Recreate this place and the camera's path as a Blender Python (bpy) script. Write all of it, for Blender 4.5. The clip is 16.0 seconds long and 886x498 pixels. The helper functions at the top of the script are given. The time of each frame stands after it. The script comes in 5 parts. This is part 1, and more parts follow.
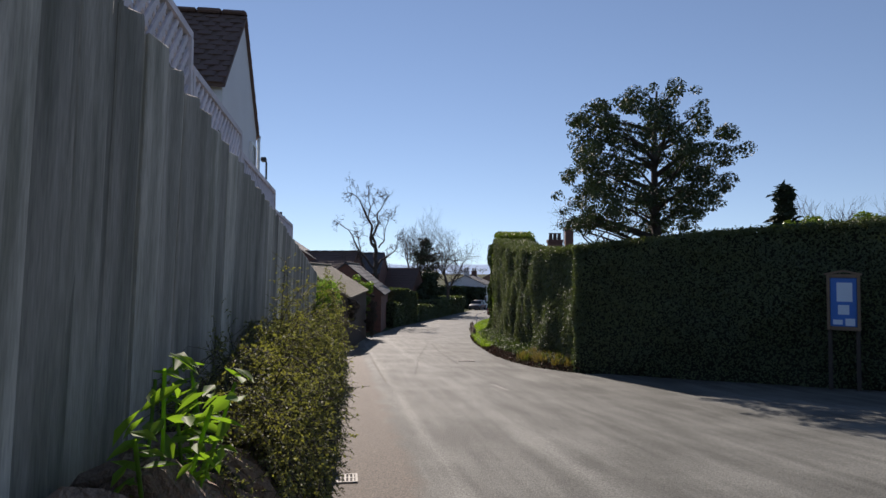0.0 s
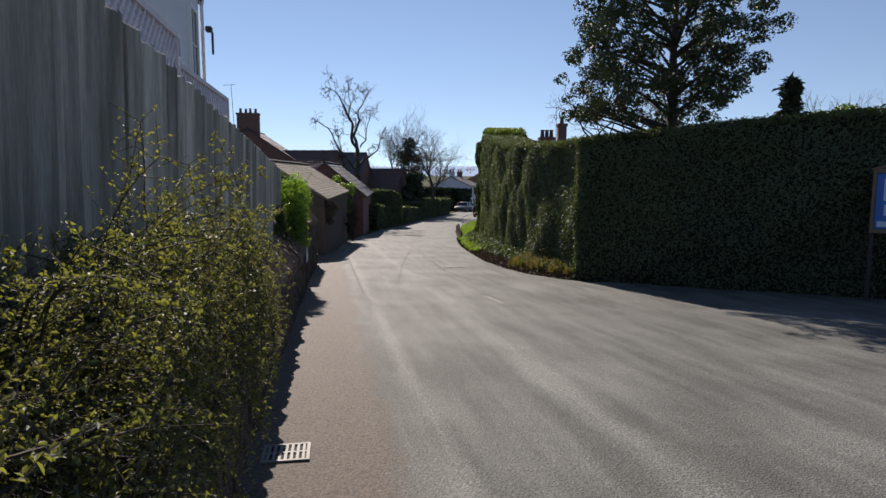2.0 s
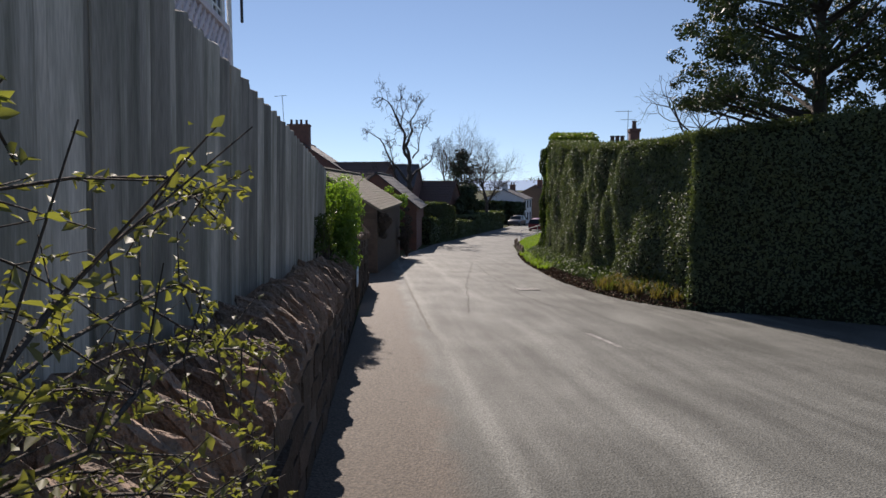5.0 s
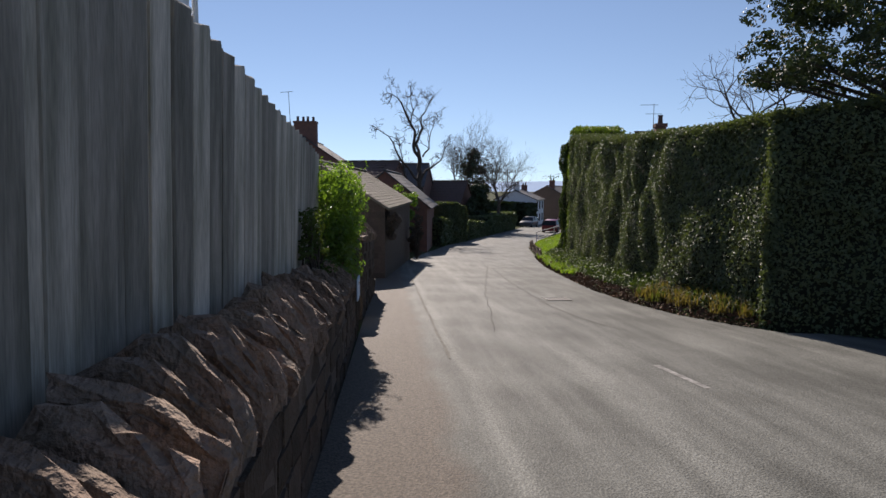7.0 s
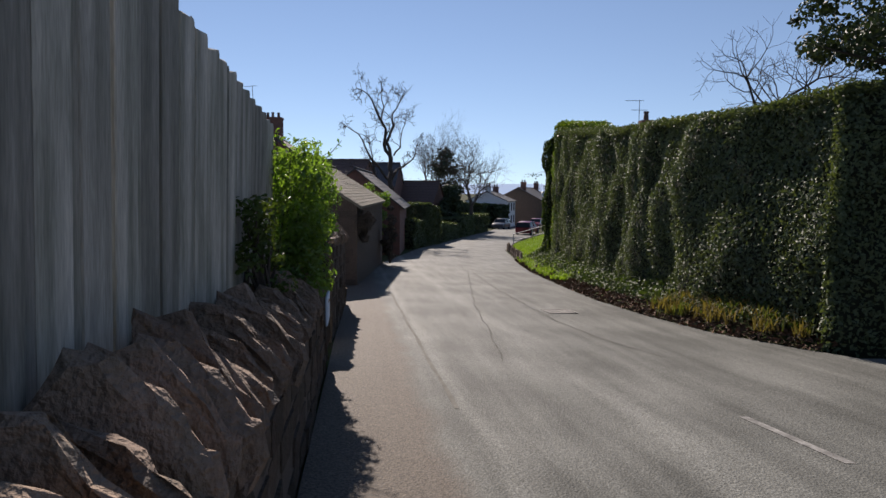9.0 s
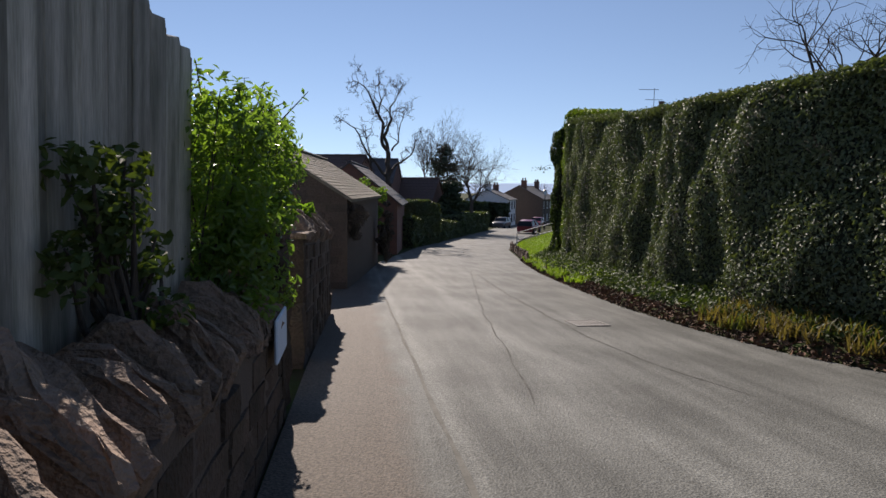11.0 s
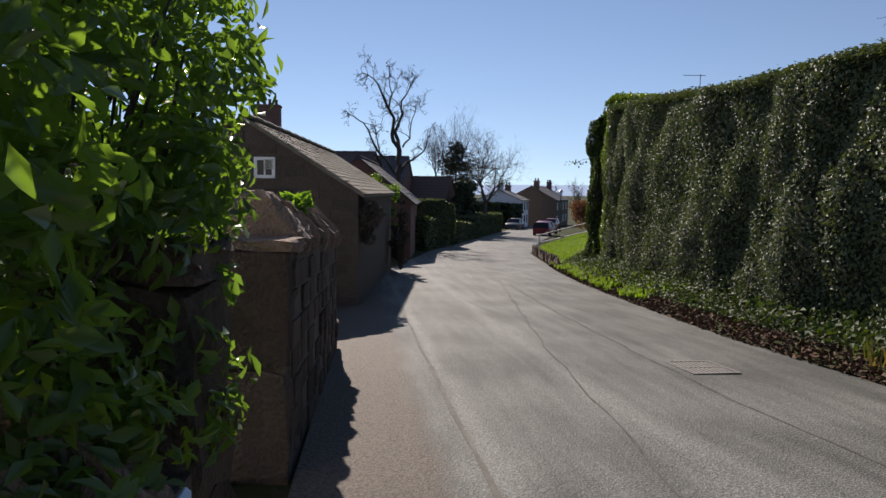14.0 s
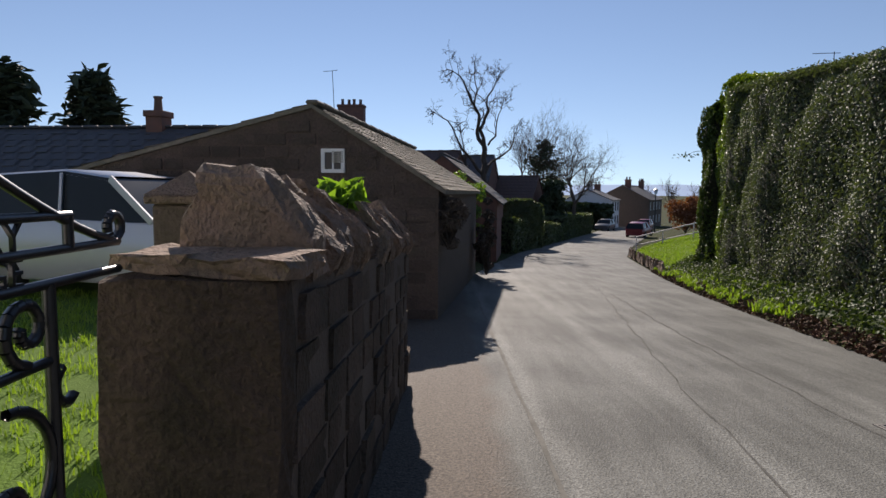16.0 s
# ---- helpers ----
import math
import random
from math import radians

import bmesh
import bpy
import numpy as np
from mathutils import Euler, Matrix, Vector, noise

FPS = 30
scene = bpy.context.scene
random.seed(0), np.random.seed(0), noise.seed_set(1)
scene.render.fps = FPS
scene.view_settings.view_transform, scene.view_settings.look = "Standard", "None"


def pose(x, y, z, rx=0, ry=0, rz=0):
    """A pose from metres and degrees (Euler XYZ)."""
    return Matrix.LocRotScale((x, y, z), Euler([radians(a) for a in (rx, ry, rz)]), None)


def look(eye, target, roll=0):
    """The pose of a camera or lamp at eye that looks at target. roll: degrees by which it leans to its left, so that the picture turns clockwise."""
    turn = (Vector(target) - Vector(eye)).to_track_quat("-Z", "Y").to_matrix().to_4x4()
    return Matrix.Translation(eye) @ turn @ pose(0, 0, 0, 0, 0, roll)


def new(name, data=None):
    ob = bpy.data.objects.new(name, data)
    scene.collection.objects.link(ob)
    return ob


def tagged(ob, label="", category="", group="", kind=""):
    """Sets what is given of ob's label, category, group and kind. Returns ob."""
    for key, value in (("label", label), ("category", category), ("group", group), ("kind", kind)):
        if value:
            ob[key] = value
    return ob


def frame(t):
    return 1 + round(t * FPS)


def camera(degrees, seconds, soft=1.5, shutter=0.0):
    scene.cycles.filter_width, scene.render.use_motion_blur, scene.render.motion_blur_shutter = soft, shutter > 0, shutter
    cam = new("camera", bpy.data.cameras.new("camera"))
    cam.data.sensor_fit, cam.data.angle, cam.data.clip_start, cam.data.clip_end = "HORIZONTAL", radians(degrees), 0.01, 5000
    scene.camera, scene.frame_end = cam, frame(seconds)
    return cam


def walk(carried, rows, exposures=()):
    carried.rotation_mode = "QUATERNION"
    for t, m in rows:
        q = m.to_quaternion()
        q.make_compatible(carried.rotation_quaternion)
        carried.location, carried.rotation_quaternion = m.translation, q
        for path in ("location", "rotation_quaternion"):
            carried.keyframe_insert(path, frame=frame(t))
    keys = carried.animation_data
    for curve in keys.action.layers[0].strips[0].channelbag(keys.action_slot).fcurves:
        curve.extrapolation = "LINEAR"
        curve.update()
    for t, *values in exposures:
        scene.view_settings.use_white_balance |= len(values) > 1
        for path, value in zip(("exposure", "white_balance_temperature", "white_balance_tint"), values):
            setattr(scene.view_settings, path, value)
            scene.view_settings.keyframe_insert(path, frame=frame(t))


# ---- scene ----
cam = camera(70.4, 16.0)
METRES, EYE, TILT, LEAN, TURN = 16.0, 1.5, -4.0, 0.0, 0.0
ROWS = [
    (0.0, 0.0, 0.0, 0.0, -0.04, 6.1, -0.35),
    (0.5, -0.0037, 0.0302, 0.0004, -0.8, 1.79, 0.17),
    (1.0, 0.0001, 0.0599, -0.0003, 0.41, -1.76, -0.2),
    (1.5, -0.0, 0.0901, -0.0001, -0.92, -5.91, -0.07),
    (2.0, -0.0012, 0.1232, 0.001, -1.42, -2.81, -0.15),
    (2.5, 0.0005, 0.1484, 0.0021, -1.42, -1.26, 0.12),
    (3.0, -0.0074, 0.1756, 0.0002, -2.23, -1.27, -0.25),
    (3.5, -0.0089, 0.2077, -0.0018, -1.61, -1.4, -0.45),
    (4.0, -0.0182, 0.2363, -0.0025, -1.39, -1.31, -0.78),
    (4.5, -0.0294, 0.2671, -0.0002, -0.98, -1.49, -0.31),
    (5.0, -0.0349, 0.2978, -0.0003, 3.02, -1.54, -0.28),
    (7.5, -0.061, 0.4591, -0.0005, 3.84, -1.42, -0.52),
    (8.0, -0.07, 0.4916, -0.0007, 3.28, -1.57, -0.91),
    (8.5, -0.0746, 0.5261, -0.002, 2.21, -1.48, -0.64),
    (9.0, -0.0803, 0.5559, -0.0019, 0.95, -1.21, -0.62),
    (11.5, -0.0915, 0.7169, -0.0041, 0.72, -1.33, -0.84),
    (12.0, -0.0978, 0.7489, -0.0015, -1.54, -1.44, -0.76),
    (12.5, -0.1045, 0.7795, -0.0016, -0.56, -1.51, -0.64),
    (13.0, -0.1129, 0.8096, -0.0017, 1.87, -1.52, -1.05),
    (13.5, -0.116, 0.8415, -0.0013, 1.69, -1.4, -0.75),
    (14.0, -0.1231, 0.8691, -0.0027, 1.45, -1.17, -0.97),
    (14.5, -0.1282, 0.8996, -0.0008, 1.79, -1.31, -0.6),
    (15.0, -0.1291, 0.9268, 0.0003, 3.67, -1.45, -0.78),
    (15.5, -0.1349, 0.9558, -0.001, 4.74, -1.33, -1.16),
    (16.0, -0.137, 0.9838, -0.0006, 9.13, -1.21, -1.08),
]
walk(cam, [(t, pose(0, 0, EYE, TILT, LEAN, TURN) @ pose(METRES * x, METRES * y, METRES * z, 90 + pitch, roll, yaw)) for t, x, y, z, yaw, pitch, roll in ROWS],
     exposures=[(0.0, 0.30, 6950, 18), (1.5, 0.31, 6950, 18), (16.0, 0.27, 6950, 18)])

# ---- world and sun ----
SUN_EL, SUN_AZ = 31.0, 15.0          # degrees up, and to the left of the road ahead
world = bpy.data.worlds.new("sky")
scene.world = world
world.use_nodes = True
wn = world.node_tree
sky = wn.nodes.new("ShaderNodeTexSky")
sky.sky_type = "NISHITA"
sky.sun_disc = False
sky.sun_elevation = radians(SUN_EL)
sky.sun_rotation = radians(-SUN_AZ)
sky.altitude = 900
sky.air_density, sky.dust_density, sky.ozone_density = 1.0, 0.0, 2.2
wn.nodes["Background"].inputs[1].default_value = 0.093
sky_co = wn.nodes.new("ShaderNodeTexCoord")
sky_lift = wn.nodes.new("ShaderNodeVectorMath")      # hazy valley: the bright band lies below the skyline
sky_lift.inputs[1].default_value = (0, 0, 0.08)
sky_norm = wn.nodes.new("ShaderNodeVectorMath")
sky_norm.operation = "NORMALIZE"
wn.links.new(sky_co.outputs["Generated"], sky_lift.inputs[0])
wn.links.new(sky_lift.outputs[0], sky_norm.inputs[0])
wn.links.new(sky_norm.outputs[0], sky.inputs[0])
wn.links.new(sky.outputs[0], wn.nodes["Background"].inputs[0])
sun_data = bpy.data.lights.new("sun", "SUN")
sun_data.energy, sun_data.angle, sun_data.color = 5.0, radians(0.5), (1.0, 0.95, 0.87)
sun = new("sun", sun_data)
sun_way = Vector((-math.sin(radians(SUN_AZ)) * math.cos(radians(SUN_EL)), math.cos(radians(SUN_AZ)) * math.cos(radians(SUN_EL)), math.sin(radians(SUN_EL))))
sun.matrix_world = look(sun_way * 60, (0, 0, 0))


# ---- materials ----
def material(name, base, rough=0.8, var=0.25, scale=6.0, fine=60.0, bump=0.3, dist=0.01, stretch=(1, 1, 1), second=None, mixat=0.5, metal=0.0, spec=0.5, rand=0.0, trans=0.0, alpha=None):
    """A surface with broad blotches, fine grain and relief; second is the colour of its stains."""
    m = bpy.data.materials.new(name)
    m.use_nodes = True
    nt = m.node_tree
    N, L = nt.nodes, nt.links
    bsdf = N["Principled BSDF"]
    tc = N.new("ShaderNodeTexCoord")
    mp = N.new("ShaderNodeMapping")
    mp.inputs["Scale"].default_value = stretch
    L.new(tc.outputs["Object"], mp.inputs[0])
    info = N.new("ShaderNodeObjectInfo")
    add = N.new("ShaderNodeVectorMath")
    add.operation = "ADD"
    sc = N.new("ShaderNodeMath")
    sc.operation = "MULTIPLY"
    sc.inputs[1].default_value = 37.0
    L.new(info.outputs["Random"], sc.inputs[0])
    L.new(mp.outputs[0], add.inputs[0])
    L.new(sc.outputs[0], add.inputs[1])
    broad = N.new("ShaderNodeTexNoise")
    broad.inputs["Scale"].default_value = scale
    broad.inputs["Detail"].default_value = 5
    grain = N.new("ShaderNodeTexNoise")
    grain.inputs["Scale"].default_value = fine
    grain.inputs["Detail"].default_value = 3
    for n in (broad, grain):
        L.new(add.outputs[0], n.inputs["Vector"])
    ramp = N.new("ShaderNodeValToRGB")
    ramp.color_ramp.elements[0].position = max(0.0, mixat - 0.18)
    ramp.color_ramp.elements[1].position = min(1.0, mixat + 0.18)
    ramp.color_ramp.elements[0].color = (*base, 1)
    ramp.color_ramp.elements[1].color = (*(second or [min(1, c * (1 + var)) for c in base]), 1)
    L.new(broad.outputs["Fac"], ramp.inputs[0])
    hsv = N.new("ShaderNodeHueSaturation")
    val = N.new("ShaderNodeMath")
    val.operation = "MULTIPLY_ADD"
    val.inputs[1].default_value = 2 * var
    val.inputs[2].default_value = 1 - var
    L.new(grain.outputs["Fac"], val.inputs[0])
    if rand:
        r2 = N.new("ShaderNodeMath")
        r2.operation = "MULTIPLY_ADD"
        r2.inputs[1].default_value = 2 * rand
        r2.inputs[2].default_value = 1 - rand
        L.new(info.outputs["Random"], r2.inputs[0])
        r3 = N.new("ShaderNodeMath")
        r3.operation = "MULTIPLY"
        L.new(r2.outputs[0], r3.inputs[0])
        L.new(val.outputs[0], r3.inputs[1])
        L.new(r3.outputs[0], hsv.inputs["Value"])
    else:
        L.new(val.outputs[0], hsv.inputs["Value"])
    L.new(ramp.outputs[0], hsv.inputs["Color"])
    L.new(hsv.outputs[0], bsdf.inputs["Base Color"])
    bsdf.inputs["Roughness"].default_value = rough
    bsdf.inputs["Metallic"].default_value = metal
    bsdf.inputs["Specular IOR Level"].default_value = spec
    if bump:
        mixh = N.new("ShaderNodeMath")
        mixh.operation = "ADD"
        L.new(broad.outputs["Fac"], mixh.inputs[0])
        L.new(grain.outputs["Fac"], mixh.inputs[1])
        b = N.new("ShaderNodeBump")
        b.inputs["Strength"].default_value = bump
        b.inputs["Distance"].default_value = dist
        L.new(mixh.outputs[0], b.inputs["Height"])
        L.new(b.outputs[0], bsdf.inputs["Normal"])
    if trans:
        tr = N.new("ShaderNodeBsdfTranslucent")
        bright = N.new("ShaderNodeMix")
        bright.data_type = "RGBA"
        bright.blend_type = "MULTIPLY"
        bright.inputs["Factor"].default_value = 1.0
        bright.inputs["B"].default_value = (2.2, 2.2, 0.7, 1)
        L.new(hsv.outputs[0], bright.inputs["A"])
        L.new(bright.outputs["Result"], tr.inputs["Color"])
        mix = N.new("ShaderNodeMixShader")
        mix.inputs[0].default_value = trans
        L.new(bsdf.outputs[0], mix.inputs[1])
        L.new(tr.outputs[0], mix.inputs[2])
        L.new(mix.outputs[0], N["Material Output"].inputs["Surface"])
    return m


def road_material():
    """Worn asphalt: pale wheel tracks along the road, a brown gritty margin beside the wall, fine chippings."""
    m = bpy.data.materials.new("asphalt")
    m.use_nodes = True
    nt = m.node_tree
    N, L = nt.nodes, nt.links
    bsdf = N["Principled BSDF"]
    tc = N.new("ShaderNodeTexCoord")
    sep = N.new("ShaderNodeSeparateXYZ")
    L.new(tc.outputs["Object"], sep.inputs[0])

    def calc(op, a, b, c=None):
        n = N.new("ShaderNodeMath")
        n.operation = op
        for i, v in enumerate((a, b, c)):
            if v is None:
                continue
            if isinstance(v, (int, float)):
                n.inputs[i].default_value = v
            else:
                L.new(v, n.inputs[i])
        return n.outputs[0]

    def noise_tex(scale, detail, vec):
        n = N.new("ShaderNodeTexNoise")
        n.inputs["Scale"].default_value = scale
        n.inputs["Detail"].default_value = detail
        L.new(vec, n.inputs["Vector"])
        return n.outputs["Fac"]

    u0 = calc("MULTIPLY_ADD", sep.outputs[1], 0.145, sep.outputs[0])
    wob = noise_tex(0.25, 2, tc.outputs["Object"])
    u = calc("MULTIPLY_ADD", wob, 0.5, calc("ADD", u0, -0.25))
    comb = N.new("ShaderNodeCombineXYZ")
    L.new(calc("MULTIPLY", u, 3.0), comb.inputs[0])
    L.new(calc("MULTIPLY", sep.outputs[1], 0.32), comb.inputs[1])
    streak = noise_tex(1.3, 4, comb.outputs[0])
    blotch = noise_tex(0.7, 5, tc.outputs["Object"])
    chips = N.new("ShaderNodeTexVoronoi")
    chips.inputs["Scale"].default_value = 70
    L.new(tc.outputs["Object"], chips.inputs["Vector"])
    grit = noise_tex(45, 4, tc.outputs["Object"])
    tone = calc("ADD", calc("MULTIPLY", streak, 0.6), calc("MULTIPLY", blotch, 0.6))
    lane = calc("MULTIPLY_ADD", sep.outputs[1], 0.155, calc("MULTIPLY_ADD", noise_tex(0.8, 3, tc.outputs["Object"]), 0.16, calc("ADD", sep.outputs[0], -0.08)))
    for centre, half in ((0.53, 0.09), (1.02, 0.13), (2.35, 0.25)):
        near = calc("MAXIMUM", calc("SUBTRACT", 1.0, calc("DIVIDE", calc("ABSOLUTE", calc("SUBTRACT", lane, centre), 0.0), half)), 0.0)
        tone = calc("MULTIPLY_ADD", calc("MULTIPLY", near, grit), 0.38, tone)
    ramp = N.new("ShaderNodeValToRGB")
    e = ramp.color_ramp.elements
    e[0].position, e[0].color = 0.48, (0.083, 0.085, 0.077, 1)
    e[1].position, e[1].color = 0.84, (0.181, 0.184, 0.168, 1)
    L.new(tone, ramp.inputs[0])
    v = calc("MULTIPLY_ADD", chips.outputs["Distance"], 0.9, calc("MULTIPLY_ADD", grit, 1.3, 0.02))
    scale_c = N.new("ShaderNodeHueSaturation")
    L.new(ramp.outputs[0], scale_c.inputs["Color"])
    L.new(v, scale_c.inputs["Value"])
    # the margin beside the wall
    edge = calc("ADD", calc("MULTIPLY_ADD", sep.outputs[1], 0.155, sep.outputs[0]), calc("MULTIPLY", noise_tex(1.5, 4, tc.outputs["Object"]), 0.35))
    mr = N.new("ShaderNodeMapRange")
    mr.inputs["From Min"].default_value, mr.inputs["From Max"].default_value = 0.75, 0.95
    mr.inputs["To Min"].default_value, mr.inputs["To Max"].default_value = 1.0, 0.0
    L.new(edge, mr.inputs["Value"])
    brown = N.new("ShaderNodeValToRGB")
    brown.color_ramp.elements[0].position, brown.color_ramp.elements[0].color = 0.35, (0.066, 0.053, 0.042, 1)
    brown.color_ramp.elements[1].position, brown.color_ramp.elements[1].color = 0.75, (0.19, 0.152, 0.12, 1)
    L.new(noise_tex(48, 6, tc.outputs["Object"]), brown.inputs[0])
    mix = N.new("ShaderNodeMix")
    mix.data_type = "RGBA"
    L.new(calc("MULTIPLY", mr.outputs[0], 0.88), mix.inputs["Factor"])
    L.new(scale_c.outputs[0], mix.inputs["A"])
    L.new(brown.outputs[0], mix.inputs["B"])
    L.new(mix.outputs["Result"], bsdf.inputs["Base Color"])
    bsdf.inputs["Roughness"].default_value = 0.74
    bsdf.inputs["Specular IOR Level"].default_value = 0.16
    b = N.new("ShaderNodeBump")
    b.inputs["Strength"].default_value, b.inputs["Distance"].default_value = 0.6, 0.008
    L.new(calc("ADD", grit, chips.outputs["Distance"]), b.inputs["Height"])
    L.new(b.outputs[0], bsdf.inputs["Normal"])
    return m


ASPHALT = road_material()
EARTH = material("earth", (0.06, 0.05, 0.03), 0.95, 0.35, 2.0, 40, 0.6, 0.03, second=(0.04, 0.065, 0.018), spec=0.05)
GRASS = material("grass", (0.09, 0.145, 0.03), 0.9, 0.3, 0.8, 50, 0.6, 0.03, second=(0.11, 0.19, 0.03), spec=0.1)
BLADE = material("grass_blade", (0.115, 0.185, 0.032), 0.6, 0.3, 3.0, 30, 0, second=(0.14, 0.22, 0.035), trans=0.45)
DRY = material("dry_grass", (0.15, 0.115, 0.055), 0.8, 0.3, 3.0, 30, 0, second=(0.10, 0.085, 0.045), trans=0.3)
DULL = material("dull_grass", (0.065, 0.085, 0.026), 0.7, 0.3, 3.0, 30, 0, second=(0.09, 0.10, 0.035), trans=0.3)
SANDSTONE = material("sandstone", (0.11, 0.078, 0.06), 0.95, 0.4, 3.5, 38, 1.0, 0.03, second=(0.065, 0.052, 0.038), rand=0.3, spec=0.2)
COPING = material("coping_sandstone", (0.255, 0.172, 0.125), 0.9, 0.45, 7.0, 42, 1.0, 0.03, second=(0.19, 0.14, 0.10), rand=0.28)
MORTAR = material("mortar", (0.095, 0.072, 0.056), 0.95, 0.3, 3.0, 50, 0.8, 0.02)
TIMBER = material("weathered_timber", (0.47, 0.435, 0.375), 0.85, 0.45, 2.2, 26, 0.6, 0.004, stretch=(6, 6, 0.5), second=(0.20, 0.195, 0.155), rand=0.38)
TRELLIS = material("trellis_timber", (0.58, 0.53, 0.55), 0.8, 0.2, 4.0, 30, 0.3, 0.003, rand=0.1)
RENDER = material("white_render", (0.74, 0.72, 0.72), 0.9, 0.06, 1.2, 50, 0.3, 0.006)
WHITE = material("white_paint", (0.78, 0.78, 0.76), 0.55, 0.05, 2.0, 40, 0.1, 0.002)
TILE = material("clay_tile", (0.125, 0.075, 0.065), 0.85, 0.25, 3.0, 30, 0.6, 0.01, second=(0.11, 0.07, 0.055), rand=0.2)
SLATE = material("slate", (0.066, 0.064, 0.068), 0.7, 0.25, 2.0, 30, 0.5, 0.01, rand=0.2)
STONE_TILE = material("stone_slate", (0.24, 0.205, 0.16), 0.9, 0.3, 3.0, 25, 0.8, 0.012, second=(0.15, 0.14, 0.10), rand=0.28)
BRICK = material("red_brick", (0.21, 0.10, 0.075), 0.9, 0.3, 4.0, 40, 0.6, 0.01, second=(0.15, 0.08, 0.065))
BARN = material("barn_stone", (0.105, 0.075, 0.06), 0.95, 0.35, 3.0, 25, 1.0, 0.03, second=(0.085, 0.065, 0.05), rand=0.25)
HEDGE_SHADE = material("hedge_inner_shade", (0.018, 0.022, 0.01), 0.95, 0.4, 4.0, 30, 0.8, 0.05)
PRIVET = material("hedge_leaf", (0.072, 0.098, 0.055), 0.58, 0.4, 1.2, 9, 0, second=(0.09, 0.117, 0.055), trans=0.18, spec=0.40)
YELLOW = material("golden_leaf", (0.075, 0.13, 0.015), 0.4, 0.3, 2.0, 8, 0, second=(0.11, 0.16, 0.02), trans=0.3)
IVY = material("ivy_leaf", (0.045, 0.075, 0.024), 0.62, 0.35, 2.0, 9, 0, second=(0.06, 0.09, 0.025), trans=0.2, spec=0.22)
HOLLY = material("holly_leaf", (0.028, 0.044, 0.020), 0.55, 0.35, 1.0, 8, 0, second=(0.035, 0.055, 0.018), trans=0.1)
LAUREL = material("shrub_leaf", (0.062, 0.115, 0.036), 0.34, 0.4, 2.0, 9, 0, second=(0.12, 0.20, 0.045), trans=0.5, spec=0.6)
FRESH_LIT = material("fresh_or_lit_leaf", (0.10, 0.19, 0.03), 0.6, 0.3, 3.0, 9, 0, second=(0.13, 0.23, 0.04), trans=0.5, spec=0.25)
COTON = material("cotoneaster_leaf", (0.085, 0.10, 0.048), 0.6, 0.4, 3.0, 12, 0, second=(0.17, 0.172, 0.075), trans=0.42)
LITTER = material("leaf_litter", (0.16, 0.075, 0.04), 0.9, 0.4, 5.0, 20, 0, second=(0.075, 0.05, 0.03))
BARK = material("bark", (0.055, 0.045, 0.037), 0.95, 0.3, 3.0, 25, 0.9, 0.02, stretch=(3, 3, 0.6))
TWIG = material("twig", (0.085, 0.068, 0.055), 0.95, 0.3, 3.0, 25, 0)
CONIFER = material("conifer_leaf", (0.035, 0.052, 0.028), 0.7, 0.4, 1.0, 9, 0)
IRON = material("black_iron", (0.018, 0.018, 0.02), 0.35, 0.2, 6.0, 60, 0.2, 0.002, spec=0.6)
CASTIRON = material("cast_iron", (0.20, 0.19, 0.175), 0.7, 0.3, 6.0, 60, 0.3, 0.003, metal=0.2)
PIT_SHADE = material("pit_shade", (0.012, 0.012, 0.012), 0.9, 0.2)
GLASS = material("window_glass", (0.025, 0.03, 0.035), 0.08, 0.05, 2.0, 10, 0, spec=0.18)
CARPAINT = material("silver_car_paint", (0.52, 0.53, 0.56), 0.28, 0.03, 1.0, 200, 0, metal=0.35)
REDPAINT = material("red_car_paint", (0.22, 0.02, 0.03), 0.28, 0.05, 1.0, 100, 0)
DARKPAINT = material("dark_car_paint", (0.05, 0.055, 0.07), 0.28, 0.05, 1.0, 100, 0)
RUBBER = material("rubber", (0.02, 0.02, 0.02), 0.8, 0.2)
BLUEBOARD = material("blue_board", (0.035, 0.16, 0.50), 0.6, 0.1, 3.0, 30, 0.1, 0.002)
PAPER = material("paper", (0.55, 0.66, 0.78), 0.7, 0.06, 3.0, 30, 0)
OAK = material("brown_wood", (0.16, 0.11, 0.07), 0.7, 0.25, 3.0, 30, 0.3, 0.004)
# distance haze is put into the hills' blue colour and an added glow
HILL = material("far_hill_haze_glow", (0.30, 0.40, 0.52), 1.0, 0.1, 0.002, 0.02, 0)
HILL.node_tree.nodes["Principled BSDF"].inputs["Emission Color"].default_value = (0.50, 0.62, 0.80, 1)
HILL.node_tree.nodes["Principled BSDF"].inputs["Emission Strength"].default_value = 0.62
FAINT = material("faded_line", (0.145, 0.140, 0.122), 0.85, 0.3, 5.0, 60, 0.2, 0.002, second=(0.20, 0.193, 0.17), mixat=0.55, spec=0.1)
TAR = material("tar_seam", (0.09, 0.089, 0.081), 0.9, 0.3, 6.0, 60, 0.4, 0.004, second=(0.145, 0.143, 0.131), spec=0.05)
LINE = material("worn_white_line", (0.40, 0.39, 0.37), 0.8, 0.3, 9.0, 60, 0.4, 0.004, second=(0.15, 0.145, 0.135), mixat=0.43)
RED_TWIG = material("copper_hedge", (0.16, 0.06, 0.03), 0.8, 0.3, 3.0, 12, 0, trans=0.2)


# ---- mesh helpers ----
def rise(y):
    return 0.042 * 8.0 * math.log1p(math.exp(min(60.0, (y - 37) / 8.0)))


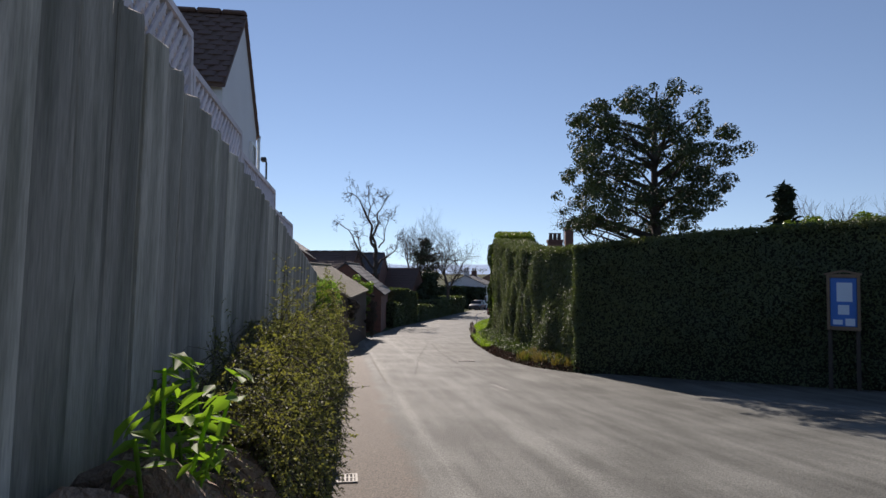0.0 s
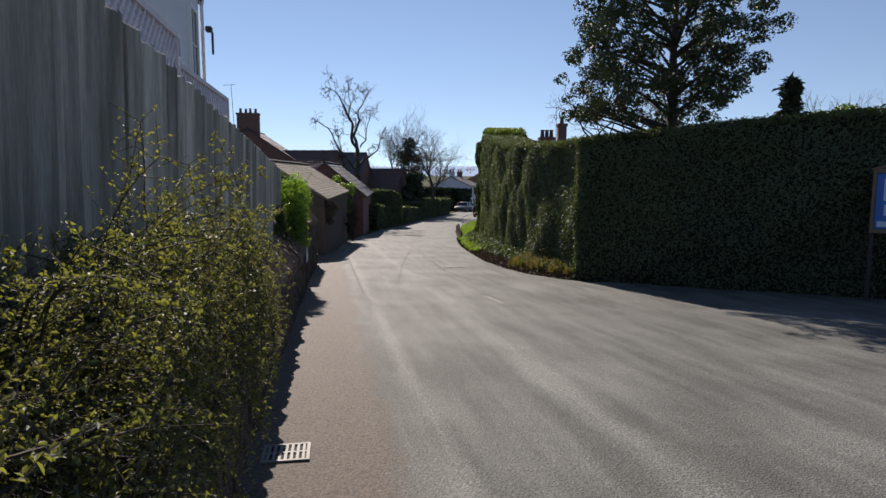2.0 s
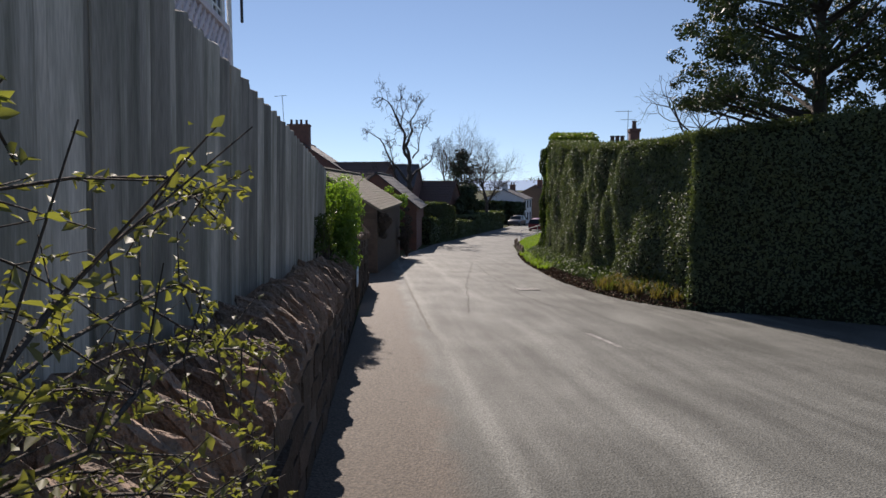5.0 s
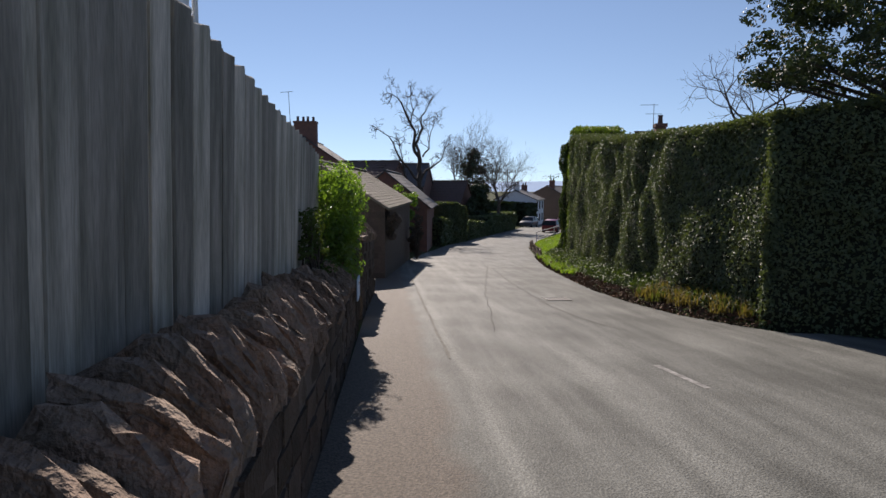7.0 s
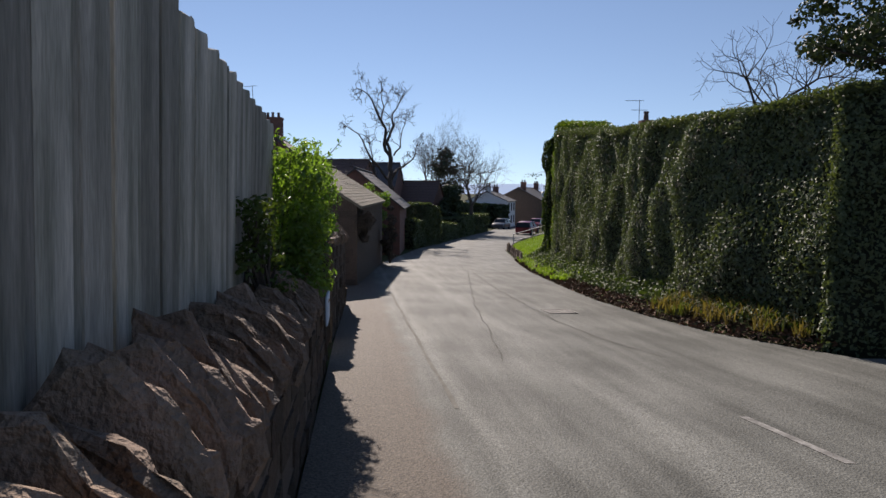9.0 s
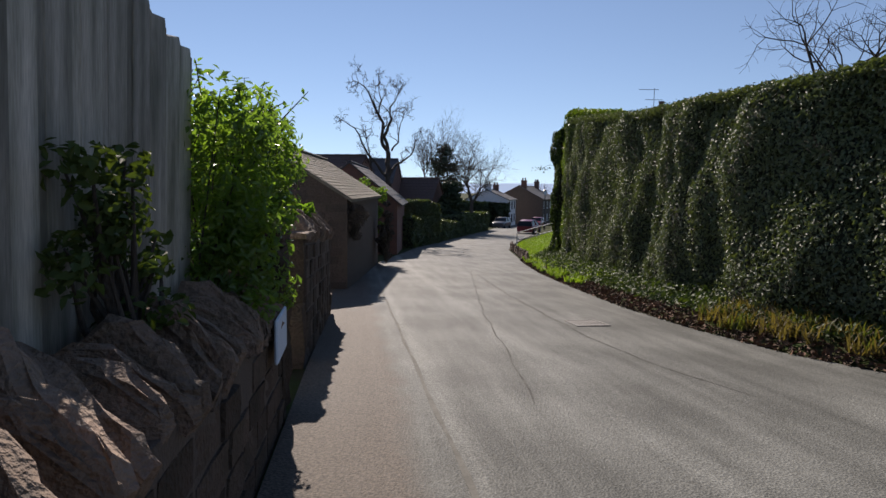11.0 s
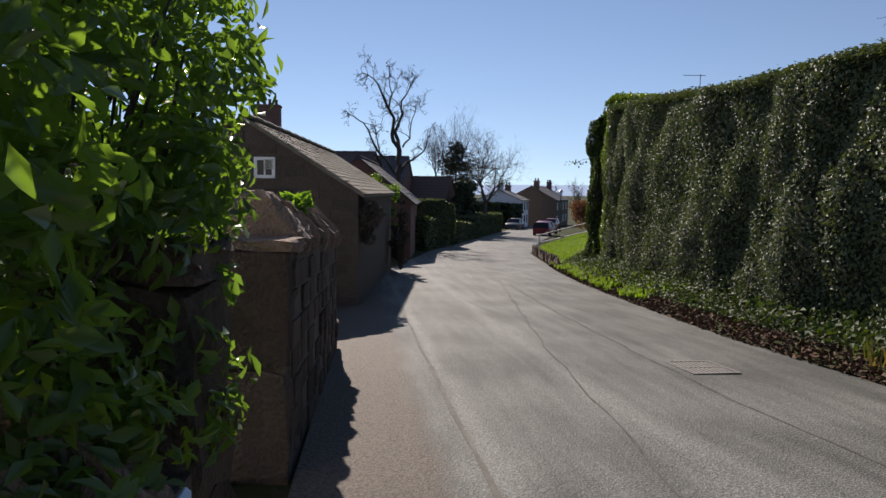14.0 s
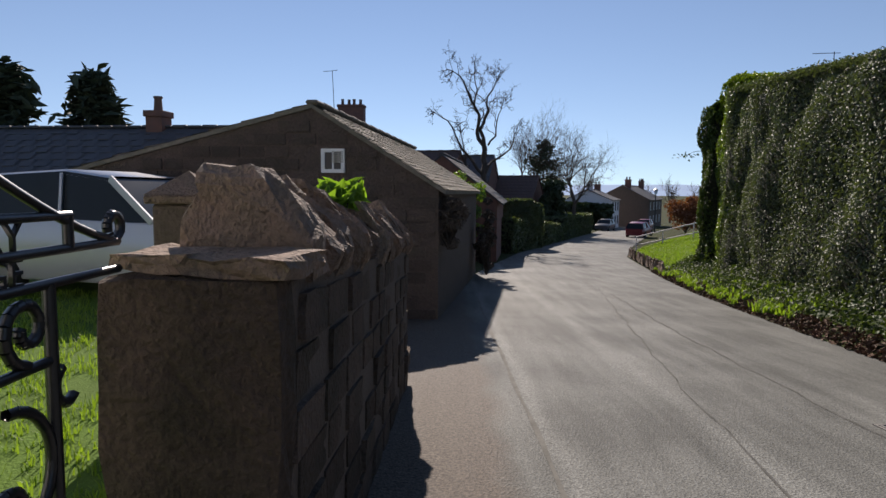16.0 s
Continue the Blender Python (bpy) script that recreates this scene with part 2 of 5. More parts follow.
def ground_z(y):
    """Height of the hill road: it falls away ahead and flattens out in the valley."""
    g = -0.0037 - 0.0699 * y + rise(y)
    return max(g, -7.2) if y > 60 else g


def mesh_ob(name, verts, faces, mat, parent=None, smooth=False):
    me = bpy.data.meshes.new(name)
    me.from_pydata([tuple(v) for v in verts], [], faces)
    me.materials.append(mat)
    if smooth:
        me.polygons.foreach_set("use_smooth", [True] * len(me.polygons))
    me.update()
    ob = new(name, me)
    if parent is not None:
        ob.parent = parent
    return ob


def fast_mesh(name, V, Fq, mat, parent=None):
    """A mesh from an array of corners (n x 3) and of quads (m x 4)."""
    me = bpy.data.meshes.new(name)
    me.vertices.add(len(V))
    me.vertices.foreach_set("co", np.asarray(V, np.float32).ravel())
    k = Fq.shape[1]
    me.loops.add(len(Fq) * k)
    me.loops.foreach_set("vertex_index", Fq.astype(np.int32).ravel())
    me.polygons.add(len(Fq))
    me.polygons.foreach_set("loop_start", np.arange(0, len(Fq) * k, k, dtype=np.int32))
    me.polygons.foreach_set("loop_total", np.full(len(Fq), k, np.int32))
    me.update(calc_edges=True)
    me.materials.append(mat)
    ob = new(name, me)
    if parent is not None:
        ob.parent = parent
    return ob


def empty(name, m):
    ob = new(name)
    ob.empty_display_size = 0.1
    ob.matrix_world = m
    return ob


def box(bm, lo, hi, m=None, bevel=0.0):
    """A box between two corners, with bevelled edges."""
    r = bmesh.ops.create_cube(bm, size=1.0)
    size = Vector(hi) - Vector(lo)
    mid = (Vector(hi) + Vector(lo)) / 2
    for v in r["verts"]:
        v.co = Vector((v.co.x * size.x, v.co.y * size.y, v.co.z * size.z)) + mid
    vs = r["verts"]
    if bevel:
        es = list({e for v in vs for e in v.link_edges})
        r2 = bmesh.ops.bevel(bm, geom=es, offset=bevel, segments=1, affect="EDGES", profile=0.5)
        vs = list({v for f in r2["faces"] for v in f.verts} | {v for v in vs if v.is_valid})
    if m is not None:
        for v in vs:
            v.co = m @ v.co


def bm_ob(name, bm, mat, parent=None, smooth=False):
    me = bpy.data.meshes.new(name)
    bm.normal_update()
    bm.to_mesh(me)
    bm.free()
    me.materials.append(mat)
    if smooth:
        me.polygons.foreach_set("use_smooth", [True] * len(me.polygons))
    ob = new(name, me)
    if parent is not None:
        ob.parent = parent
    return ob


def box_ob(name, lo, hi, mat, parent=None, m=None, bevel=0.01):
    bm = bmesh.new()
    box(bm, lo, hi, m, bevel)
    return bm_ob(name, bm, mat, parent)


def leaves(name, P, Nrm, size, mat, parent=None, aspect=1.7, jitter=0.9, droop=0.0, seed=0):
    """Small folded leaves at points P that face roughly along Nrm; each is a kite of two leaning halves."""
    r = np.random.default_rng(seed + len(P))
    n = len(P)
    Nn = Nrm + r.normal(0, jitter, (n, 3))
    Nn /= np.linalg.norm(Nn, axis=1)[:, None] + 1e-9
    A = r.normal(0, 1, (n, 3))
    A[:, 2] -= droop
    A -= (A * Nn).sum(1)[:, None] * Nn
    A /= np.linalg.norm(A, axis=1)[:, None] + 1e-9
    B = np.cross(Nn, A)
    s = (size * r.uniform(0.65, 1.35, n))[:, None]
    fold = 0.18
    V = np.empty((n, 6, 3))
    V[:, 0] = P - A * s * 0.5 * aspect
    V[:, 1] = P - A * s * 0.1 + B * s * 0.42 + Nn * s * fold
    V[:, 2] = P + A * s * 0.25 * aspect + B * s * 0.25 + Nn * s * fold * 0.7
    V[:, 3] = P + A * s * 0.55 * aspect - Nn * s * 0.1
    V[:, 4] = P + A * s * 0.25 * aspect - B * s * 0.25 + Nn * s * fold * 0.7
    V[:, 5] = P - A * s * 0.1 - B * s * 0.42 + Nn * s * fold
    base = np.arange(n)[:, None] * 6
    Fq = np.concatenate([base + np.array([0, 1, 2, 3]), base + np.array([0, 3, 4, 5])])
    return fast_mesh(name, V.reshape(-1, 3), Fq, mat, parent)


def tube_rows(rows, sides=5):
    """Corners and quads of tapering tubes; rows: (a, b, ra, rb)."""
    n = len(rows)
    a = np.array([r[0] for r in rows])
    b = np.array([r[1] for r in rows])
    ra = np.array([r[2] for r in rows])[:, None, None]
    rb = np.array([r[3] for r in rows])[:, None, None]
    d = b - a
    d /= np.linalg.norm(d, axis=1)[:, None] + 1e-9
    h = np.where(np.abs(d[:, 2:3]) > 0.9, np.array([[1.0, 0, 0]]), np.array([[0, 0, 1.0]]))
    u = np.cross(d, h)
    u /= np.linalg.norm(u, axis=1)[:, None] + 1e-9
    w = np.cross(d, u)
    ang = np.arange(sides) * 2 * np.pi / sides
    ring = u[:, None] * np.cos(ang)[None, :, None] + w[:, None] * np.sin(ang)[None, :, None]
    V = np.concatenate([a[:, None] + ring * ra, b[:, None] + ring * rb], axis=1)
    i = np.arange(sides)
    q = np.stack([i, (i + 1) % sides, (i + 1) % sides + sides, i + sides], 1)
    Fq = (np.arange(n)[:, None, None] * 2 * sides + q[None]).reshape(-1, 4)
    return V.reshape(-1, 3), Fq


def grow(base, height, trunk_r, seed, spread=0.55, levels=5, splits=(2, 3), trunk=0.3, crook=0.25, shrink=0.72, up=0.15, lean=(0, 0)):
    """Branch pieces of a bare tree: a trunk that forks again and again into thinner, crooked limbs."""
    r = np.random.default_rng(seed)
    out, tips = [], []

    def limb(p, d, length, rad, lev):
        seg = 4 if lev < 3 else 3
        for k in range(seg):
            d2 = d + r.normal(0, crook, 3) * (0.35 if lev == 0 else 1.0)
            d2[2] += up
            d2 /= np.linalg.norm(d2)
            q = p + d2 * length / seg
            r2 = rad * (1 - 0.3 / seg * (1 if lev else 0.6))
            out.append((p, q, rad, r2))
            p, d, rad = q, d2, r2
            if lev >= 1 and lev < levels and r.random() < 0.45:
                side = r.normal(0, 1, 3)
                side -= side.dot(d) * d
                side /= np.linalg.norm(side)
                limb(p, (d * 0.55 + side * 0.8), length * shrink * 0.7, rad * 0.5, lev + 1)
        if lev < levels:
            k = r.integers(splits[0], splits[1] + 1)
            a0 = r.uniform(0, 6.28)
            h = np.cross(d, [0.3, 0.5, 0.8])
            h /= np.linalg.norm(h)
            w = np.cross(d, h)
            for j in range(k):
                a = a0 + j * 6.283 / k + r.normal(0, 0.3)
                sp = spread * r.uniform(0.6, 1.3)
                limb(p, d + (h * math.cos(a) + w * math.sin(a)) * sp, length * shrink * r.uniform(0.75, 1.2), rad * r.uniform(0.58, 0.75), lev + 1)
        else:
            tips.append((p, d))

    limb(np.array(base, float), np.array([lean[0], lean[1], 1.0]), height * trunk, trunk_r, 0)
    return out, tips


def spline(points, y):
    ys = [p[1] for p in points]
    return float(np.interp(y, ys, [p[0] for p in points]))


def wall_x(y):
    """The roadside face of the garden wall."""
    return -0.25 - 0.155 * y if y < 17.3 else -2.93 - 0.125 * (y - 17.3)


RIGHT = [(9.0, -30), (9.0, 8), (3.5, 16.8), (2.7, 18.4), (2.3, 20.3), (1.95, 23.1), (1.8, 27), (1.65, 32), (1.7, 37), (1.85, 41), (2.05, 49), (3.4, 58), (5.8, 70), (7.9, 80), (10.0, 95), (13.2, 120), (17, 160)]
LEFT = [(0.4, -30), (-0.3, 0), (-2.9, 17.3), (-3.5, 21.6), (-8.5, 21.8), (-8.5, 25.9), (-3.95, 26.0), (-4.45, 36.7), (-4.3, 41), (-3.6, 50), (-1.25, 63.5), (0.9, 76), (3.3, 88), (6.5, 110), (10, 160)]


# ---- ground and road ----
def ground_sheet():
    xs = [-3000, -1200, -500, -200, -100, -60, -40, -30, -20, -14, -10, -7, -4, 0, 4, 8, 12, 20, 35, 60, 120, 300, 1000, 3000]
    ys = [-60, -30, -10] + list(range(-4, 60, 2)) + list(range(60, 200, 10)) + [250, 400, 700, 1500, 3000]
    V = [(x, y, ground_z(y) - 0.06) for y in ys for x in xs]
    n = len(xs)
    Fq = [(j * n + i, j * n + i + 1, (j + 1) * n + i + 1, (j + 1) * n + i) for j in range(len(ys) - 1) for i in range(n - 1)]
    tagged(mesh_ob("ground", V, Fq, EARTH, smooth=True), "brown earth and grass falling away down the hill", "ground", kind="structure")


def strip(name, left, right, ys, lift, mat, cols=10):
    V, Fq = [], []
    for y in ys:
        a, b = left(y), right(y)
        for i in range(cols + 1):
            V.append((a + (b - a) * i / cols, y, ground_z(y) + lift))
    n = cols + 1
    for j in range(len(ys) - 1):
        for i in range(cols):
            Fq.append((j * n + i, j * n + i + 1, (j + 1) * n + i + 1, (j + 1) * n + i))
    return mesh_ob(name, V, Fq, mat, smooth=True)


ground_sheet()
ys_road = [-30, -20, -12, -6] + [0.5 * k for k in range(-6, 130)] + [65 + 4 * k for k in range(24)]
tagged(strip("road", lambda y: spline(LEFT, y), lambda y: spline(RIGHT, y), ys_road, 0.0, ASPHALT, 14), "grey worn asphalt village road with pale wheel tracks", "road", kind="structure")
tagged(strip("side_road", lambda y: 9.0 if y < 8 else spline(RIGHT, y), lambda y: 45, [0.5 * k for k in range(-40, 34)], -0.004, ASPHALT, 20), "shaded grey asphalt of a joining side road", "road", kind="structure")


def dashes():
    """The one centre dash that is not worn away."""
    for y0, x0, mat in ((12.85, 1.31, LINE),):
        V = []
        for i in range(5):
            y = y0 + i * 0.26
            x = x0 - 0.21 * i * 0.26
            V += [(x - 0.035, y, ground_z(y) + 0.004), (x + 0.04, y, ground_z(y) + 0.004)]
        ob = mesh_ob("centre_dash", V, [(2 * i, 2 * i + 1, 2 * i + 3, 2 * i + 2) for i in range(4)], mat)
        tagged(ob, "worn white painted dash on the asphalt", "road marking", "centre line dashes")


dashes()
V = []
for k in range(40):
    y = 14.0 + k * 0.4
    w = 0.018 + 0.006 * math.sin(k * 1.7)
    x = 0.93 - 0.155 * y + 0.008 * math.sin(k * 0.9)
    V += [(x - w, y, ground_z(y) + 0.004), (x + w, y, ground_z(y) + 0.004)]
tagged(mesh_ob("edge_line", V, [(2 * i, 2 * i + 1, 2 * i + 3, 2 * i + 2) for i in range(39)], FAINT), "faded pale edge line along the gritty margin", "road marking")


def seam(points, w):
    """A dark sealed joint in the asphalt, wandering a little."""
    V = []
    n = 40
    ys = [p[1] for p in points]
    for k in range(n + 1):
        y = ys[0] + (ys[-1] - ys[0]) * k / n
        x = spline(points, y) + 0.02 * math.sin(k * 1.3) + 0.015 * math.sin(k * 3.1)
        ww = w * (0.6 + 0.4 * math.sin(k * 0.9) ** 2)
        V += [(x - ww, y, ground_z(y) + 0.003), (x + ww, y, ground_z(y) + 0.003)]
    tagged(mesh_ob("tar_seam", V, [(2 * i, 2 * i + 1, 2 * i + 3, 2 * i + 2) for i in range(n)], TAR), "dark sealed seam in the asphalt", "road marking")


seam([(-0.70, 16.0), (-0.71, 17.9), (-0.83, 21.8), (-0.72, 33.0)], 0.011)
seam([(1.27, 16.4), (0.94, 17.3), (0.58, 18.85), (0.40, 20.3), (0.20, 22.2), (-0.14, 25.6), (-0.54, 31.5)], 0.016)


def drain(name, x, y, w, d, bars, label, turn):
    """Iron grate let into the road: a frame, bars across it, a thin plate under them in place of a pit."""
    e = empty(name, Matrix.Translation((x, y, ground_z(y) + 0.003)) @ Euler((-0.0699, 0, turn)).to_matrix().to_4x4())
    bm = bmesh.new()
    t = 0.022
    box(bm, (-w / 2, -d / 2, 0), (w / 2, -d / 2 + t, 0.01))
    box(bm, (-w / 2, d / 2 - t, 0), (w / 2, d / 2, 0.01))
    box(bm, (-w / 2, -d / 2 + t, 0), (-w / 2 + t, d / 2 - t, 0.01))
    box(bm, (w / 2 - t, -d / 2 + t, 0), (w / 2, d / 2 - t, 0.01))
    bm_ob("frame", bm, CASTIRON, e)
    bm = bmesh.new()
    for i in range(bars):
        c = -w / 2 + t + (w - 2 * t) * (i + 0.5) / bars
        box(bm, (c - 0.009, -d / 2 + t, 0.001), (c + 0.009, d / 2 - t, 0.009))
    box(bm, (-w / 2 + t, -0.011, 0.001), (w / 2 - t, 0.011, 0.0085))
    bm_ob("bars", bm, CASTIRON, e)
    # shallow plate; with few bars its near black paints the shade of a pit
    box_ob("pit", (-w / 2 + 0.004, -d / 2 + 0.004, -0.002), (w / 2 - 0.004, d / 2 - 0.004, 0.0006), PIT_SHADE if bars < 8 else CASTIRON, e, bevel=0)
    tagged(e, label, "drain")


drain("road_drain", -0.92, 5.83, 0.30, 0.30, 7, "rusty iron gully grate in the gritty road margin", 0.15)
drain("road_grate", 0.75, 20.78, 0.54, 0.66, 9, "grey iron drain cover with square slots in the asphalt", 0.15)


def road_grit():
    """Loose chips and crumbs of stone swept against the wall side of the road."""
    q = np.random.default_rng(14)
    n = 900
    y = q.uniform(2.0, 24.0, n)
    u = q.uniform(0.06, 0.85, n) ** 1.4
    V, Fq = [], []
    for k in range(n):
        c = np.array([wall_x(y[k]) + u[k], y[k], ground_z(y[k])])
        sz = q.uniform(0.004, 0.011) if k % 25 else q.uniform(0.014, 0.028)
        b = len(V)
        for dx, dy, dz in ((-1, -1, 0), (1, -0.8, 0), (1.1, 1, 0), (-0.9, 0.9, 0), (-0.5, -0.5, 0.9), (0.6, -0.4, 0.8), (0.4, 0.6, 1.0), (-0.4, 0.5, 0.8)):
            V.append(c + np.array([dx, dy, dz]) * sz * q.uniform(0.75, 1.25, 3))
        Fq += [(b + i for i in f) for f in ((4, 5, 6, 7), (0, 1, 5, 4), (1, 2, 6, 5), (2, 3, 7, 6), (3, 0, 4, 7))]
    tagged(mesh_ob("road_grit", V, [tuple(f) for f in Fq], COPING), "loose brown stone chips along the road margin", "grit", kind="stuff")


road_grit()


# ---- stone blocks ----
def stone_mesh(name, size, mat, seed, rough=0.12, cuts=1):
    """A rough block of stone about its own centre."""
    bm = bmesh.new()
    bmesh.ops.create_cube(bm, size=1.0)
    bmesh.ops.subdivide_edges(bm, edges=bm.edges[:], cuts=cuts, use_grid_fill=True)
    r = np.random.default_rng(seed)
    for v in bm.verts:
        k = 1 - 0.035 * (sum(abs(c) > 0.45 for c in v.co) - 1)
        v.co = Vector([v.co[i] * size[i] * k for i in range(3)]) + Vector(r.normal(0, rough, 3) * min(size) * 0.5)
    me = bpy.data.meshes.new(name)
    bm.to_mesh(me)
    bm.free()
    me.materials.append(mat)
    return me


FACE_STONES = [stone_mesh("stone", (0.12, 0.30 + 0.05 * k, 0.17), SANDSTONE, k, 0.07) for k in range(6)]
BARN_STONES = [stone_mesh("stone", (0.36 + 0.05 * k, 0.10, 0.19), BARN, 20 + k, 0.07) for k in range(5)]


def coping_mesh(seed, wide=0.0):
    """A thin slab stood on edge across the wall: its crest by the garden, its rough edge falling steeply to the road."""
    q = np.random.default_rng(seed)
    th = wide or q.uniform(0.05, 0.085)
    crest = q.uniform(-0.16, -0.04)
    knee = q.uniform(-0.03, 0.05)
    prof = [(0.27, -0.12), (0.30, -0.03), (0.285, 0.03), (0.24, 0.075), (0.19, 0.12 + knee * 0.6), (0.13, 0.17 + knee), (0.07, 0.215 + knee), (0.0, 0.255 + knee * 0.5),
            (crest + 0.03, 0.285), (crest - 0.06, 0.28), (-0.20, 0.21), (-0.27, 0.09), (-0.28, -0.12)]
    lay = ((-0.5, 0.86), (-0.44, 0.95), (-0.18, 1.0), (0.15, 1.02), (0.42, 0.95), (0.5, 0.85))
    bend = 0.0 if wide else q.normal(0, 0.02)
    n = len(prof)
    V, Fq = [], []
    ridge = q.normal(0, 0.012, n)
    for f, k in lay:
        for i, (x, z) in enumerate(prof):
            j = q.normal(0, 0.009, 3)
            V.append((x * (0.5 + 0.5 * k) + ridge[i] + j[0], f * th * (0.75 + 0.35 * (0.28 - z)) + bend * z * 3 + j[1] * 0.9, (z + 0.12) * k - 0.12 + ridge[(i * 5) % n] + j[2]))
    for a in range(len(lay) - 1):
        for i in range(n - 1):
            Fq.append((a * n + i, a * n + i + 1, (a + 1) * n + i + 1, (a + 1) * n + i))
    Fq += [tuple(range(n))[::-1], tuple(range((len(lay) - 1) * n, len(lay) * n))]
    me = bpy.data.meshes.new("coping_stone")
    me.from_pydata(V, [], Fq)
    me.materials.append(COPING)
    bm = bmesh.new()
    bm.from_mesh(me)
    bmesh.ops.recalc_face_normals(bm, faces=bm.faces[:])
    bm.to_mesh(me)
    bm.free()
    return me


COPE_STONES = [coping_mesh(40 + k) for k in range(14)]


def put(me, name, m, parent):
    ob = new(name, me)
    ob.parent = parent
    ob.matrix_basis = m
    return ob


def garden_wall(name, y0, y1, top, thick, label):
    """Roadside wall: mortar core, face stones in courses, upright coping slabs along the top."""
    bm = bmesh.new()
    n = max(2, int((y1 - y0) / 0.5))
    rows = []
    for k in range(n + 1):
        y = y0 + (y1 - y0) * k / n
        x, g = wall_x(y) - 0.014, ground_z(y)
        rows.append([bm.verts.new(p) for p in ((x, y, g - 0.1), (x, y, g + top - 0.05), (x - thick, y, g + top - 0.05), (x - thick, y, g - 0.1))])
    for a, b in zip(rows, rows[1:]):
        for i in range(4):
            j = (i + 1) % 4
            bm.faces.new((a[i], a[j], b[j], b[i]))
    bm.faces.new(rows[0])
    bm.faces.new(rows[-1][::-1])
    bmesh.ops.recalc_face_normals(bm, faces=bm.faces[:])
    w = bm_ob(name, bm, MORTAR)
    tagged(w, label, "wall", kind="structure")
    return w


def face_courses(w, y0, y1, top, r):
    z = 0.07
    while z < top - 0.12:
        y = y0 + r.uniform(0, 0.2)
        while y < y1 - 0.1:
            k = r.integers(0, 6)
            ln = 0.30 + 0.05 * k
            yy = y + ln / 2
            m = Matrix.Translation((wall_x(yy) - 0.062 + r.normal(0, 0.007), yy, ground_z(yy) + z)) @ Euler((-0.07 + r.normal(0, 0.02), 0, 0.154)).to_matrix().to_4x4()
            put(FACE_STONES[k], "stone", m, w)
            y += ln + 0.015
        z += 0.185


def coping(w, y0, y1, base, thick, r, lean=-0.16, tall=1.0):
    y = y0
    while y < y1:
        s = r.uniform(0.7, 1.4)
        hgt = tall * r.uniform(0.72, 1.2)
        m = Matrix.Translation((wall_x(y) - thick / 2 + 0.03 + r.normal(0, 0.018), y, ground_z(y) + base)) @ Euler((lean + r.normal(0, 0.09), r.normal(0.03, 0.06), 0.155 + r.normal(0, 0.09))).to_matrix().to_4x4() @ Matrix.Diagonal((thick / 0.58, s, hgt, 1))
        put(COPE_STONES[r.integers(0, 14)], "coping_stone", m, w)
        y += 0.085 * s + 0.088


WALL_A = garden_wall("wall_garden", -3.0, 15.77, 0.86, 0.50, "low sandstone rubble garden wall with upright coping slabs")
WALL_B = garden_wall("wall_gate", 17.42, 21.45, 1.36, 0.52, "sandstone wall beside the gate with tall coping slabs")


def boulder_cap(parent):
    """Flat slabs and the big rounded end stone on top of the gate wall."""
    for x0, sx, z, sz, sd in ((-3.09, 0.36, 1.37, 0.06, 3), (-3.36, 0.26, 1.375, 0.05, 4)):
        me = stone_mesh("cap_stone", (sx, 0.34, sz), COPING, sd, 0.25, 2)
        put(me, "cap_stone", Matrix.Translation((x0, 17.56, ground_z(17.5) + z)), parent)


boulder_cap(WALL_B)
for k, (zz, hh) in enumerate(((0.34, 0.72), (0.99, 0.66))):
    put(stone_mesh("pier_stone", (0.56, 0.44, hh), SANDSTONE, 86 + k, 0.07, 3), "pier_stone", Matrix.Translation((wall_x(15.58) - 0.27, 15.58, ground_z(15.58) + zz)) @ Matrix.Rotation(0.155, 4, "Z"), WALL_A)
put(stone_mesh("cap_stone", (0.58, 0.44, 0.09), SANDSTONE, 89, 0.3, 3), "cap_stone", Matrix.Translation((wall_x(15.58) - 0.27, 15.58, ground_z(15.58) + 1.36)) @ Matrix.Rotation(0.155, 4, "Z"), WALL_A)
for k, (zz, hh) in enumerate(((0.30, 0.66), (0.985, 0.70))):
    put(stone_mesh("pier_stone", (0.57, 0.20, hh), SANDSTONE, 80 + k, 0.09, 3), "pier_stone", Matrix.Translation((wall_x(17.5) - 0.285, 17.47, ground_z(17.45) + zz)) @ Matrix.Rotation(0.13, 4, "Z"), WALL_B)


# ---- fence and trellis ----
def fence_x(y):
    return -0.75 - 0.155 * y


FENCE = empty("board_fence", Matrix.Translation((fence_x(6), 6, ground_z(6))))
inv = Matrix.Translation((-fence_x(6), -6, -ground_z(6)))
r = np.random.default_rng(11)
BOARDS = []
for k in range(5):
    bm = bmesh.new()
    box(bm, (-0.011, -0.07, 0), (0.011, 0.07, 1.55), bevel=0.004)
    for v in bm.verts:
        v.co.x += 0.014 * (v.co.y / 0.07)
        v.co.z += (0.012 * r.normal() if v.co.z > 1 else 0)
        v.co.y += 0.003 * r.normal()
    me = bpy.data.meshes.new("board")
    bm.to_mesh(me)
    bm.free()
    me.materials.append(TIMBER)
    BOARDS.append(me)
y = -2.5
while y < 14.72:
    m = Matrix.Translation((fence_x(y) + r.normal(0, 0.004) + 0.028 * (int(y / 0.126 + 100.5) % 2), y, ground_z(y) + 0.89 + r.normal(0, 0.006))) @ Euler((r.normal(0, 0.006), 0.03, 0.155 + r.normal(0, 0.02))).to_matrix().to_4x4()
    put(BOARDS[r.integers(0, 5)], "board", inv @ m, FENCE)
    y += 0.126
